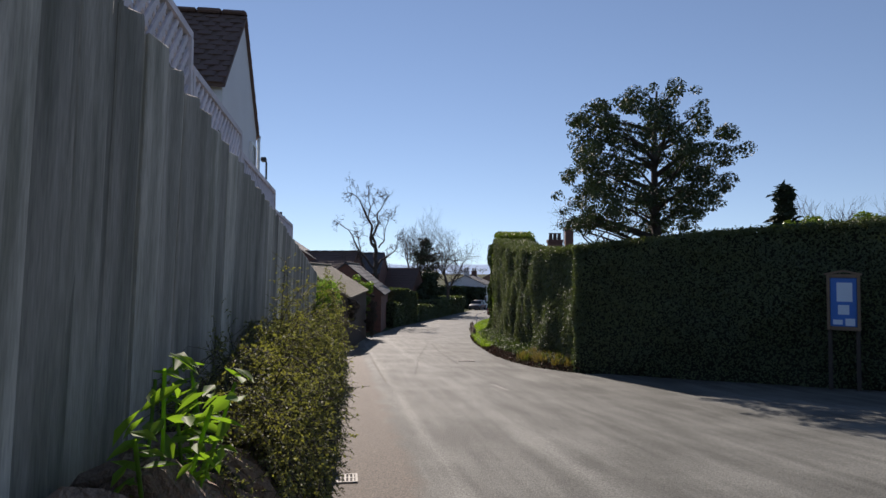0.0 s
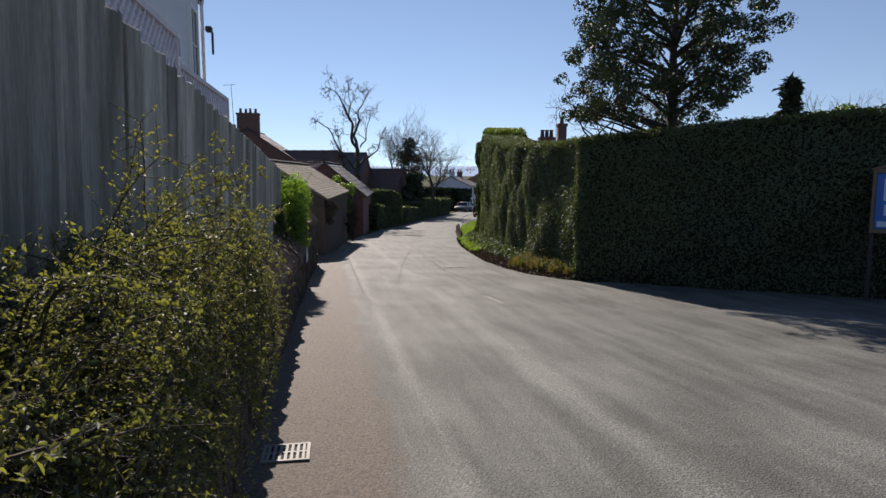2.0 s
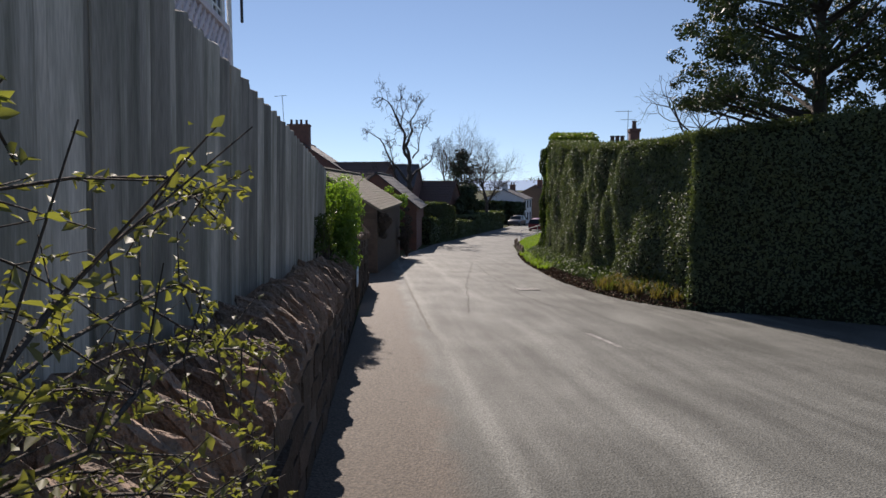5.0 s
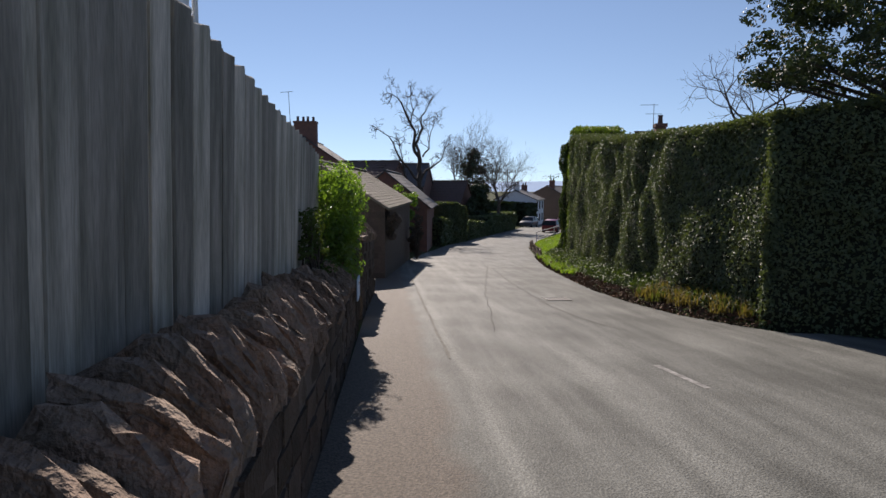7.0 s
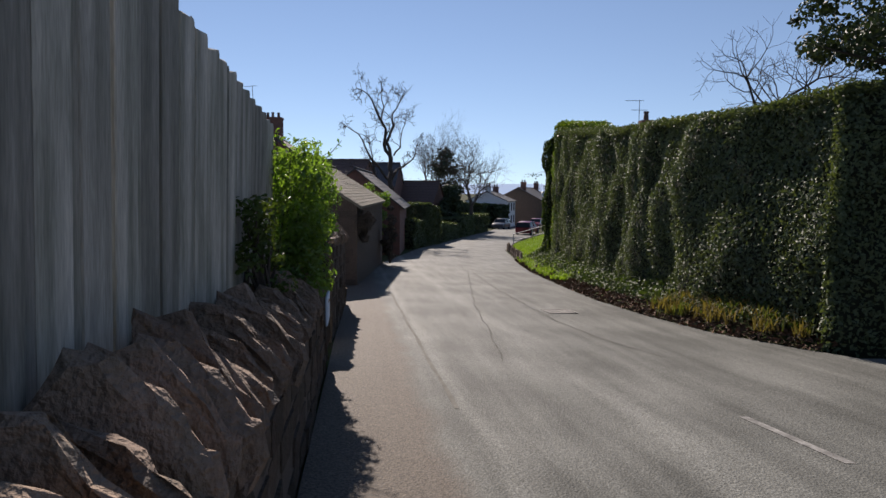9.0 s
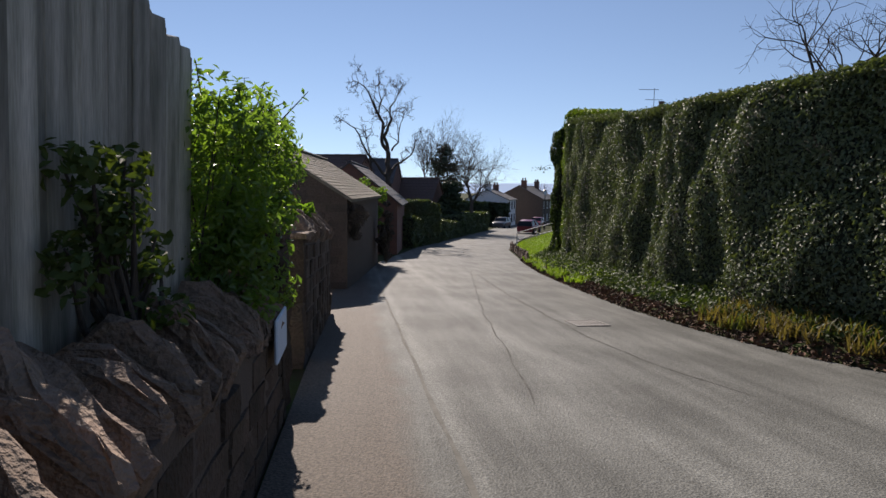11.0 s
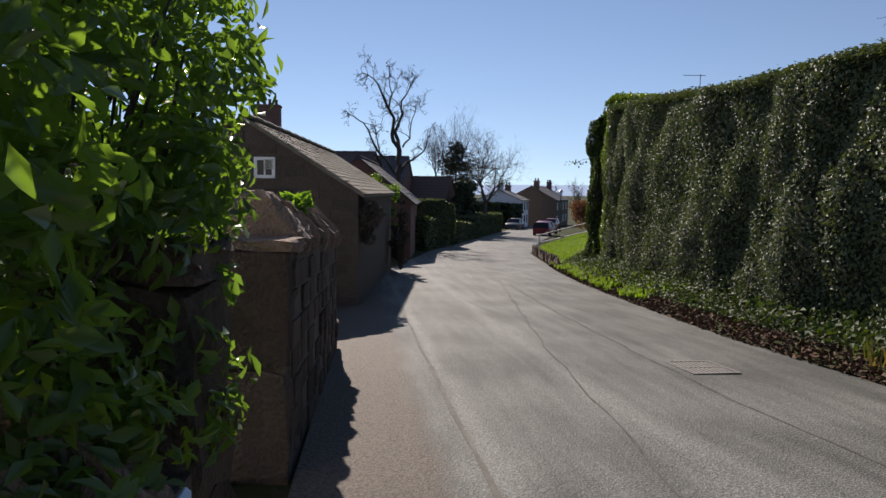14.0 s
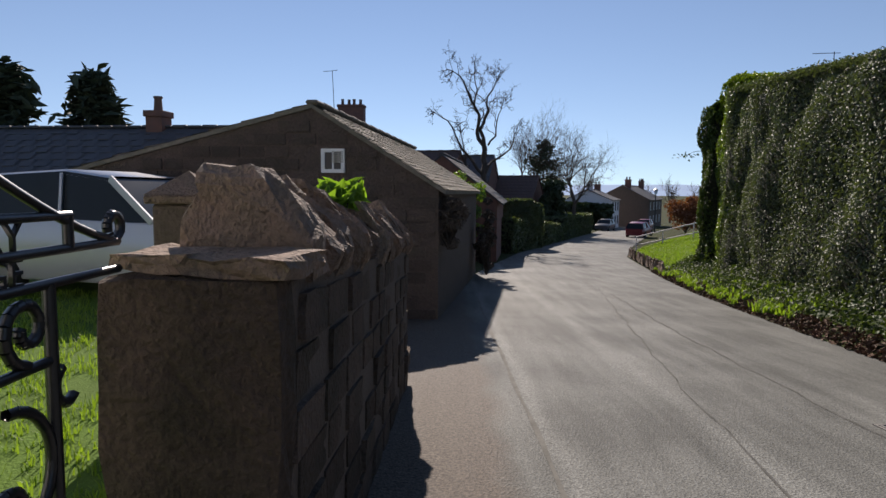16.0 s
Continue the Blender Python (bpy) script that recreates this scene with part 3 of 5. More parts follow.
for y in np.arange(-2.0, 15, 2.05):
    box_ob("post", (-0.13, -0.05, -0.85), (-0.03, 0.05, 1.54), TIMBER, FENCE, inv @ Matrix.Translation((fence_x(y), y, ground_z(y) + 0.89)))
bm = bmesh.new()
for z in (0.25, 1.3):
    for k in range(17):
        y0, y1 = -2.5 + k, -1.5 + k
        a = Vector((fence_x(y0) - 0.035, y0, ground_z(y0) + 0.89 + z))
        b = Vector((fence_x(y1) - 0.035, y1, ground_z(y1) + 0.89 + z))
        mm = Matrix.Translation((a + b) / 2) @ (b - a).to_track_quat("Y", "Z").to_matrix().to_4x4()
        box(bm, (-0.02, -0.5, -0.04), (0.02, 0.5, 0.04), inv @ mm)
bm_ob("rail", bm, TIMBER, FENCE)
tagged(FENCE, "tall weathered grey vertical-board garden fence above the wall", "fence")


def trellis(y0, y1, top):
    """Diagonal lattice in a thin frame: its foot follows the fence top, its head is level."""
    zf = ground_z(y0) + 2.43
    e = empty("trellis_panel", Matrix.Translation((fence_x(y0), y0, zf)) @ Matrix.Rotation(math.atan(0.155), 4, "Z"))
    ln = (y1 - y0) * 1.012
    hd, sl = top - zf, -0.069
    bm = bmesh.new()
    step, n = 0.088, 60
    for d in (1, -1):
        c = -1.0
        while c < ln + 1.0:
            inside = [k for k in range(n + 1) if sl * (ln * k / n) <= d * (ln * k / n - c) <= hd]
            if len(inside) > 1:
                a0, a1 = ln * inside[0] / n, ln * inside[-1] / n
                a = Vector((0.006 * d, a0, d * (a0 - c)))
                b = Vector((0.006 * d, a1, d * (a1 - c)))
                L2 = (b - a).length / 2
                box(bm, (-0.005, -L2, -0.013), (0.005, L2, 0.013), Matrix.Translation((a + b) / 2) @ (b - a).to_track_quat("Y", "Z").to_matrix().to_4x4())
            c += step
    bm_ob("lattice", bm, TRELLIS, e)
    bm = bmesh.new()
    box(bm, (-0.02, 0, hd - 0.012), (0.02, ln, hd + 0.022))
    box(bm, (-0.018, 0, -0.012), (0.018, ln, 0.018), Matrix(((1, 0, 0, 0), (0, 1, 0, 0), (0, sl, 1, 0), (0, 0, 0, 1))))
    for yy in (0.0, ln - 0.035):
        box(bm, (-0.022, yy, sl * yy + 0.018), (0.022, yy + 0.035, hd - 0.012))
    bm_ob("frame", bm, TRELLIS, e)
    tagged(e, "pale diagonal wooden trellis panel on top of the fence", "trellis", "trellis panels on the fence")


for a, b, top in ((-0.9, 1.0, 2.76), (1.02, 2.92, 2.60), (2.94, 4.35, 2.45), (4.37, 6.45, 2.31), (6.47, 8.62, 2.12)):
    trellis(a, b, top)


# ---- hedges ----
def hedge(name, line, tops, depth, n, size, mat, label, seed, bulge=0.12, cat="hedge", foot=-0.1):
    """Clipped hedge: a solid core coloured near black as inner shade, and many small leaves over its face and top.
    line: face from one end to the other, tops: its height there.
    """
    r = np.random.default_rng(seed)
    P = np.array(line, float)
    seg = np.linalg.norm(np.diff(P, axis=0), axis=1)
    s = np.concatenate([[0], np.cumsum(seg)])
    T = s[-1]
    tops = np.array(tops, float)

    def at(d):
        return np.stack([np.interp(d, s, P[:, 0]), np.interp(d, s, P[:, 1])], -1)

    def nrm(d):
        a, b = at(np.clip(d - 0.3, 0, T)), at(np.clip(d + 0.3, 0, T))
        t = b - a
        t /= np.linalg.norm(t, axis=-1, keepdims=True)
        return np.stack([-t[..., 1], t[..., 0]], -1)

    def swell(d, z):
        w = d + 0.8 * np.sin(d * 0.55 + seed) + 0.25 * np.sin(z * 1.9 + d * 0.7)
        return bulge * (np.sin(w * 1.7 + 1.1 * seed) * 0.5 + np.sin(w * 4.3 + z * 1.3) * 0.28 + np.sin(z * 2.6 + w * 1.4) * 0.4 + np.sin(z * 5.2 - w * 3.1) * 0.2)

    def zg(y):
        return np.array([ground_z(v) for v in np.atleast_1d(y)])

    # solid core; its near-black colour stands for the shade behind the leaves
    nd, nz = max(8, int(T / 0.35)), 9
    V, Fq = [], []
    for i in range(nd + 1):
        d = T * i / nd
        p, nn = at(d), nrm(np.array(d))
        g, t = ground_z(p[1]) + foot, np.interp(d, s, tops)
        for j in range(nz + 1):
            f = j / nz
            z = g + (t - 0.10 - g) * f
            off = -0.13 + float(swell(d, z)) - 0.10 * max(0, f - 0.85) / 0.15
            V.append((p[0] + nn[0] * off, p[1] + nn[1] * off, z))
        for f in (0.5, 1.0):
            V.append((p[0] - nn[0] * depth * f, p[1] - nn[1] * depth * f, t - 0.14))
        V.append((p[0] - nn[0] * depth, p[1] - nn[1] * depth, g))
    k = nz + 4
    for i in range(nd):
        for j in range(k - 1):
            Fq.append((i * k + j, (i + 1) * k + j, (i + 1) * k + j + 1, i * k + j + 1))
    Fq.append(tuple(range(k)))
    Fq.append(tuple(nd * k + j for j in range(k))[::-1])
    h = mesh_ob(name, V, Fq, HEDGE_SHADE)
    # leaves: face, top and ends
    nf = int(n * 0.68)
    d = r.uniform(0, T, nf)
    p, nn = at(d), nrm(d)
    t = np.interp(d, s, tops)
    g = zg(p[:, 1]) + foot
    f = r.uniform(0, 1, nf) ** 0.8
    z = g + 0.05 + (t - g - 0.05) * f
    off = swell(d, z) - np.abs(r.normal(0, 0.06, nf)) - 0.12 * np.clip(f - 0.93, 0, 1) / 0.07
    A = np.column_stack([p + nn * off[:, None], z])
    NA = np.column_stack([nn, np.full(nf, 0.25)])
    nt = n - nf
    d = r.uniform(0, T, nt)
    p, nn = at(d), nrm(d)
    inn = r.uniform(0, 1, nt) ** 1.3 * depth
    z = np.interp(d, s, tops) - 0.02 + r.normal(0, 0.035, nt) - 0.1 * np.clip(0.15 - inn, 0, 1) / 0.15
    B = np.column_stack([p - nn * inn[:, None], z])
    NB = np.tile([0, 0, 1.0], (nt, 1))
    E_, NE = [], []
    for d0, sg in ((0.0, -1), (T, 1)):
        m_ = int(n * 0.06)
        p, nn = at(np.full(m_, d0)), nrm(np.full(m_, d0))
        tang = np.column_stack([nn[:, 1], -nn[:, 0]]) * sg
        inn = r.uniform(0, depth, m_)
        g = zg(p[:, 1]) + foot
        z = g + (np.interp(d0, s, tops) - g) * r.uniform(0, 1, m_)
        E_.append(np.column_stack([p - nn * inn[:, None] + tang * r.uniform(0, 0.08, (m_, 1)), z]))
        NE.append(np.column_stack([tang, np.full(m_, 0.2)]))
    leaves("leaves", np.concatenate([A, B, *E_]), np.concatenate([NA, NB, *NE]), size, mat, h, aspect=1.5, jitter=0.55, seed=seed)
    tagged(h.children[0], kind="stuff")
    tagged(h, label, cat)
    return h


hedge("roadside_hedge", [(3.55, 17.0), (3.25, 19), (2.9, 22), (2.75, 26), (2.72, 30), (2.8, 34.5)], [2.25, 2.22, 2.36, 2.55, 2.95, 3.35], 1.6, 100000, 0.042, PRIVET,
      "tall clipped dark green hedge with glossy leaves along the road", 3, bulge=0.14)
hedge("corner_hedge", [(14.0, 9.6), (9.0, 13.0), (6.2, 14.95), (4.3, 16.3), (3.55, 16.98)], [2.9, 2.68, 2.5, 2.32, 2.25], 1.5, 62000, 0.04, PRIVET,
      "tall clipped dark hedge in shade beside the side road", 4, bulge=0.2)
hedge("golden_hedge", [(3.0, 33.0), (2.95, 33.7), (2.9, 34.6), (2.9, 35.6), (3.0, 36.4)], [3.1, 3.5, 3.72, 3.66, 3.2], 2.0, 14000, 0.06, YELLOW, "yellow-green clipped hedge standing above the others", 5, bulge=0.15)
hedge("ivy_hedge", [(2.85, 36.2), (2.8, 36.9), (3.0, 37.8)], [3.2, 3.1, 2.5], 2.0, 9000, 0.065, IVY, "dark ivy-clad end of the hedge", 6, bulge=0.22)


def hanging_sprig():
    """A thin shoot that leans out of the ivy, with a few leaves at its end."""
    a = np.array([2.9, 37.2, ground_z(37.2) + 4.1])
    pts = [a + np.array([-0.13 * k, -0.05 * k, 0.05 * k - 0.015 * k * k]) for k in range(6)]
    V, Fq = tube_rows([(p, q, 0.008, 0.007) for p, q in zip(pts, pts[1:])], 5)
    ob = fast_mesh("ivy_shoot", V, Fq, BARK)
    P = np.array(pts[-1]) + np.random.default_rng(3).normal(0, 0.09, (26, 3)) * np.array([1.6, 1, 0.7])
    leaves("leaves", P, np.tile([0, -0.3, 1.0], (26, 1)), 0.07, IVY, ob, aspect=1.3)
    tagged(ob, "thin ivy shoot leaning out of the hedge", "plant")


hanging_sprig()


# ---- verge ----
def verge():
    """Bank of earth under the hedge, and its ivy, grass tufts and litter."""
    ys = [16.9 + 0.4 * k for k in range(58)]
    V, Fq = [], []
    cols = 6
    for y in ys:
        a = spline(RIGHT, y)
        w = 1.3 if y < 38 else 2.4
        for i in range(cols + 1):
            f = i / cols
            V.append((a + w * f + 0.05 * math.sin(y * 5 + i), y, ground_z(y) - 0.02 + 0.42 * f ** 0.9 + 0.05 * math.sin(y * 3.7 + i * 2)))
    n = cols + 1
    for j in range(len(ys) - 1):
        for i in range(cols):
            Fq.append((j * n + i, j * n + i + 1, (j + 1) * n + i + 1, (j + 1) * n + i))
    tagged(mesh_ob("verge", V, Fq, EARTH, smooth=True), "sloping earth verge under the hedge", "verge", kind="structure")


verge()
r = np.random.default_rng(21)


def verge_point(n, y0, y1, f0, f1):
    y = r.uniform(y0, y1, n)
    f = r.uniform(f0, f1, n)
    x = np.array([spline(RIGHT, v) for v in y]) + 1.3 * f
    z = np.array([ground_z(v) for v in y]) + 0.42 * np.clip(f, 0, 2) ** 0.9 + 0.02
    return np.column_stack([x, y, z]), f


P, f = verge_point(8000, 17.2, 39, 0.3, 1.0)
P[:, 2] += r.uniform(0, 0.35, len(P)) * f
tagged(leaves("ground_ivy", P, np.tile([-0.6, -0.2, 0.7], (len(P), 1)), 0.075, IVY, aspect=1.1, jitter=0.5), "dark glossy ground ivy covering the verge", "ivy", kind="stuff")
P, f = verge_point(5200, 16.9, 40, -0.03, 0.35)
tagged(leaves("leaf_litter", P, np.tile([0, 0, 1.0], (len(P), 1)), 0.06, LITTER, aspect=1.4, jitter=0.6), "brown dead leaves along the road edge", "leaf litter", kind="stuff")


def tufts(name, P, hgt, mat, label, cat, blades=14, width=0.012, out=0.45):
    """Tufts of bent grass blades."""
    n = len(P) * blades
    B = np.repeat(P, blades, 0) + np.column_stack([r.normal(0, 0.05, (n, 2)), np.zeros(n)])
    a = r.uniform(0, 6.28, n)
    d = np.column_stack([np.cos(a), np.sin(a), np.zeros(n)])
    sd = np.column_stack([-np.sin(a), np.cos(a), np.zeros(n)]) * width
    h = (hgt * r.uniform(0.4, 1.2, n))[:, None]
    up = np.array([[0, 0, 1.0]])
    o = out * r.uniform(0.3, 1.3, n)[:, None]
    V = np.stack([B - sd, B + sd, B + up * h * 0.6 + d * h * o * 0.35 + sd * 0.7, B + up * h * 0.6 + d * h * o * 0.35 - sd * 0.7, B + up * h * 0.9 + d * h * o], 1)
    base = np.arange(n)[:, None] * 5
    Fq = np.concatenate([base + np.array([0, 1, 2, 3]), base + np.array([3, 2, 4, 4])])
    me = bpy.data.meshes.new(name)
    faces = [(b, b + 1, b + 2, b + 3) for b in range(0, n * 5, 5)] + [(b + 3, b + 2, b + 4) for b in range(0, n * 5, 5)]
    me.from_pydata(V.reshape(-1, 3).tolist(), [], faces)
    me.materials.append(mat)
    return tagged(new(name, me), label, cat, kind="stuff")


P, f = verge_point(70, 17.2, 20.5, 0.15, 0.75)
tufts("verge_grass", P, 0.27, DRY, "long dry yellow grass tufts on the verge", "grass", out=1.0)
P, f = verge_point(34, 17.2, 21, 0.1, 0.8)
tufts("green_grass", P, 0.24, DULL, "long green grass tufts on the verge", "grass")
P, f = verge_point(260, 27, 40, 0.05, 0.9)
tufts("bank_plants", P, 0.16, BLADE, "low bright green plants on the verge", "grass", width=0.02, out=0.9)


# ---- mown bank past the hedge ----
def lawn_bank():
    V, Fq = [], []
    ys = [38.6 + 0.6 * k for k in range(20)]
    cols = 8
    for y in ys:
        a = spline(RIGHT, y) + 0.25
        for i in range(cols + 1):
            f = i / cols
            V.append((a + 3.6 * f, y, ground_z(y) + 0.05 + 0.28 * min(1, f * 6) + 1.15 * f ** 1.1))
    n = cols + 1
    for j in range(len(ys) - 1):
        for i in range(cols):
            Fq.append((j * n + i, j * n + i + 1, (j + 1) * n + i + 1, (j + 1) * n + i))
    tagged(mesh_ob("lawn_bank", V, Fq, GRASS, smooth=True), "bright green mown grass bank", "lawn", kind="structure")


lawn_bank()
n_ = 5200
yy = r.uniform(38.8, 49.8, n_)
ff = r.uniform(0.03, 1, n_)
P = np.column_stack([[spline(RIGHT, v) + 0.25 for v in yy] + 3.6 * ff, yy, np.array([ground_z(v) for v in yy]) + 0.04 + 0.28 * np.minimum(1, ff * 6) + 1.15 * ff ** 1.1])
tufts("bank_grass", P, 0.09, BLADE, "short bright green blades of the mown bank", "grass", blades=7, width=0.014, out=0.8)
KERB = empty("edging_stones", Matrix.Translation((1.9, 44, ground_z(44))))
kinv = KERB.matrix_world.inverted()
r = np.random.default_rng(31)
for k in range(30):
    y = 38.3 + 0.42 * k
    me = COPE_STONES[k % 8]
    put(me, "edging_stone", kinv @ Matrix.Translation((spline(RIGHT, y) + 0.18 + r.normal(0, 0.03), y, ground_z(y) + 0.14)) @ Euler((0, 0, 1.57 + r.normal(0, 0.15))).to_matrix().to_4x4() @ Matrix.Diagonal((0.75, 1.6, 1.1, 1)), KERB)
tagged(KERB, "rough sandstone edging stones round the grass bank", "edging")
HR = empty("hand_rail", Matrix.Translation((5.0, 47, ground_z(47))))
hv = HR.matrix_world.inverted()
rows = []
for z in (0.75, 1.2):
    rows.append((np.array([2.7, 50.5, ground_z(50.5) + z - 0.2]), np.array([5.6, 44.0, ground_z(44) + z + 1.0]), 0.03, 0.03))
for k in range(4):
    fx = k / 3
    x, yy = 2.7 + 2.9 * fx, 50.5 - 6.5 * fx
    zt = ground_z(50.5) + 1.0 + (ground_z(44) + 2.2 - ground_z(50.5) - 1.0) * fx
    rows.append((np.array([x, yy, zt - 1.1]), np.array([x, yy, zt]), 0.03, 0.03))
V, Fq = tube_rows(rows, 6)
fast_mesh("rails", V - np.array(HR.matrix_world.translation), Fq, TRELLIS, HR)
tagged(HR, "pale wooden hand rail climbing the bank", "railing")


# ---- barn with stone slates ----
def tiled(name, parent, a, b, c, d, rows, cols, me_mat, lift, inv):
    """Slates over the slope a-b (eave) to d-c (ridge): rows of separate lapped pieces in one mesh."""
    a, b, c, d = [Vector(v) for v in (a, b, c, d)]
    nrm = (b - a).cross(d - a).normalized()
    if nrm.z < 0:
        nrm = -nrm
    rr = random.Random(len(name) + rows)
    V, Fq = [], []
    for i in range(rows):
        f0, f1 = i / rows - 0.01, (i + 1.35) / rows
        off = 0.5 * (i % 2)
        for j in range(cols + 1):
            g0, g1 = (j - off) / cols, (j + 1 - off) / cols
            g0, g1 = max(0, g0 + 0.004), min(1, g1 - 0.004 + rr.uniform(-0.002, 0.002))
            if g1 <= g0:
                continue
            lo = lift + rr.uniform(0.012, 0.03)
            q = []
            for f, g, z in ((f0, g0, lo), (f0, g1, lo), (min(1.0, f1), g1, lift), (min(1.0, f1), g0, lift)):
                e0 = a.lerp(b, g)
                e1 = d.lerp(c, g)
                q.append(e0.lerp(e1, f) + nrm * z)
            k = len(V)
            V += q
            V += [q[0] - nrm * 0.02, q[1] - nrm * 0.02]
            Fq += [(k, k + 1, k + 2, k + 3), (k + 4, k + 5, k + 1, k)]
    ob = mesh_ob(name, [inv @ v for v in V], Fq, me_mat, parent)
    tagged(ob, kind="stuff")
    return ob


def gable_house(name, o, turn, w, ln, eave, ridge, wall_mat, roof_mat, label, rows=9, cols=24, over=0.25, apex=0.5, low=None, drop=0.25):
    """A house with a gable at each end. o: the near right corner on the ground; turn: degrees to the left of the road ahead; w to the left, ln ahead. apex: where the ridge lies across the width; low: the left eave's height."""
    low = eave if low is None else low
    M_ = Matrix.Translation(o) @ Matrix.Rotation(radians(turn), 4, "Z")
    e = empty(name, M_)
    ax = -w * apex
    prof = [(0, -drop), (0, eave), (ax, ridge), (-w, low), (-w, -drop)]
    t = 0.3
    V = [(x, 0, z) for x, z in prof] + [(x, ln, z) for x, z in prof]
    Fq = [(0, 1, 2, 3, 4)[::-1], (5, 6, 7, 8, 9), (0, 5, 6, 1), (3, 8, 9, 4)]
    mesh_ob("walls", V, Fq, wall_mat, e)
    I = Matrix.Identity(4)
    sl = (ridge - eave) / abs(ax)
    sl2 = (ridge - low) / (w - abs(ax))
    bm = bmesh.new()
    for x0, z0, sg, s2 in ((0, eave, 1, sl), (-w, low, -1, sl2)):
        ex, ez = x0 + sg * over, z0 - s2 * over
        pts = [(ex, -over * 0.5, ez), (ex, ln + over * 0.5, ez), (ax, ln + over * 0.5, ridge), (ax, -over * 0.5, ridge)]
        vs = [bm.verts.new(p) for p in pts] + [bm.verts.new((p[0], p[1], p[2] + 0.07)) for p in pts]
        bm.faces.new(vs[:4])
        bm.faces.new(vs[4:])
        for i in range(4):
            j = (i + 1) % 4
            bm.faces.new((vs[i], vs[j], vs[j + 4], vs[i + 4]))
    bmesh.ops.recalc_face_normals(bm, faces=bm.faces[:])
    bm_ob("roof", bm, roof_mat, e)
    for x0, z0, sg, s2, nm in ((0, eave, 1, sl, "slates"), (-w, low, -1, sl2, "slates")):
        ex, ez = x0 + sg * over, z0 - s2 * over + 0.07
        tiled(nm, e, (ex, -over * 0.5, ez), (ex, ln + over * 0.5, ez), (ax, ln + over * 0.5, ridge + 0.07), (ax, -over * 0.5, ridge + 0.07), rows, cols, roof_mat, 0.008, I)
    bm = bmesh.new()
    k = max(3, int(ln / 0.45))
    for i in range(k):
        y0 = -over * 0.5 + (ln + over) * i / k
        box(bm, (ax - 0.11, y0 + 0.005, ridge + 0.06), (ax + 0.11, y0 + (ln + over) / k - 0.005, ridge + 0.14 + 0.012 * (i % 2)), bevel=0.03)
    bm_ob("ridge", bm, roof_mat, e)
    tagged(e, label, "house")
    return e


def chimney(parent, x, y, z0, z1, sx, sy, pots, mat=BRICK, pot=TILE):
    """Brick stack with a corbelled head and clay pots."""
    bm = bmesh.new()
    box(bm, (x - sx / 2, y - sy / 2, z0), (x + sx / 2, y + sy / 2, z1 - 0.18), bevel=0.01)
    box(bm, (x - sx / 2 - 0.05, y - sy / 2 - 0.05, z1 - 0.18), (x + sx / 2 + 0.05, y + sy / 2 + 0.05, z1), bevel=0.015)
    bm_ob("chimney", bm, mat, parent)
    for k in range(pots):
        f = (k + 0.5) / pots - 0.5
        bm = bmesh.new()
        bmesh.ops.create_cone(bm, cap_ends=True, segments=10, radius1=0.13, radius2=0.10, depth=0.4)
        bmesh.ops.create_cone(bm, cap_ends=True, segments=10, radius1=0.13, radius2=0.13, depth=0.06, matrix=Matrix.Translation((0, 0, 0.2)))
        for v in bm.verts:
            v.co += Vector((x + f * sx * 0.9, y + (0.12 if k % 2 else -0.12) * (sy > 0.6), z1 + 0.2))
        bm_ob("chimney_pot", bm, pot, parent)


def window(parent, m, w, h, nx, ny, frame_mat=None, sill=True):
    """A window on a wall: its own local x across, z up, -y out of the wall; frame, bars, glass, sill."""
    fm = frame_mat or WHITE
    f = 0.06
    bm = bmesh.new()
    box(bm, (0, -0.04, 0), (f, 0.05, h), m)
    box(bm, (w - f, -0.04, 0), (w, 0.05, h), m)
    box(bm, (f, -0.04, h - f), (w - f, 0.05, h), m)
    box(bm, (f, -0.04, 0), (w - f, 0.05, f), m)
    for i in range(1, nx):
        c = w * i / nx
        box(bm, (c - 0.015, -0.03, f), (c + 0.015, 0.03, h - f), m)
    for i in range(1, ny):
        c = h * i / ny
        box(bm, (f, -0.028, c - 0.015), (w - f, 0.028, c + 0.015), m)
    wf = bm_ob("window", bm, fm, parent)
    box_ob("glass", (f, -0.012, f), (w - f, 0.0, h - f), GLASS, wf, m, 0)
    if sill:
        box_ob("sill", (-0.05, -0.10, -0.06), (w + 0.05, 0.02, -0.005), fm, wf, m, 0.008)


# white rendered house over the fence
HOUSE = gable_house("white_house", (0, 0, 0), 0, 3.85, 9.0, 5.35, 7.15, RENDER, TILE, "white rendered house with a steep brown tiled roof", rows=14, cols=30, over=0.12, drop=0.6)
HOUSE.matrix_world = Matrix.Translation((-4.15, 13.8, ground_z(11.9))) @ Matrix.Rotation(math.atan2(0.155, 1), 4, "Z") @ Matrix.Rotation(radians(90), 4, "Z")
window(HOUSE, Matrix.Translation((-0.95, -0.02, 3.75)), 0.6, 1.25, 2, 2)
window(HOUSE, Matrix.Translation((-2.1, -0.02, 3.9)), 0.32, 0.4, 1, 1)
V, Fq = tube_rows([(np.array([0.04, -0.05, 0.0]), np.array([0.04, -0.05, 5.2]), 0.035, 0.035), (np.array([0.04, -0.05, 5.2]), np.array([0.16, -0.05, 5.32]), 0.035, 0.035)], 8)
fast_mesh("drainpipe", V, Fq, WHITE, HOUSE)
bm = bmesh.new()
box(bm, (0.02, -0.22, 4.75), (0.16, -0.10, 4.85), bevel=0.02)
box(bm, (0.05, -0.24, 4.35), (0.09, -0.20, 4.75), bevel=0.01)
bm_ob("bracket", bm, IRON, HOUSE)

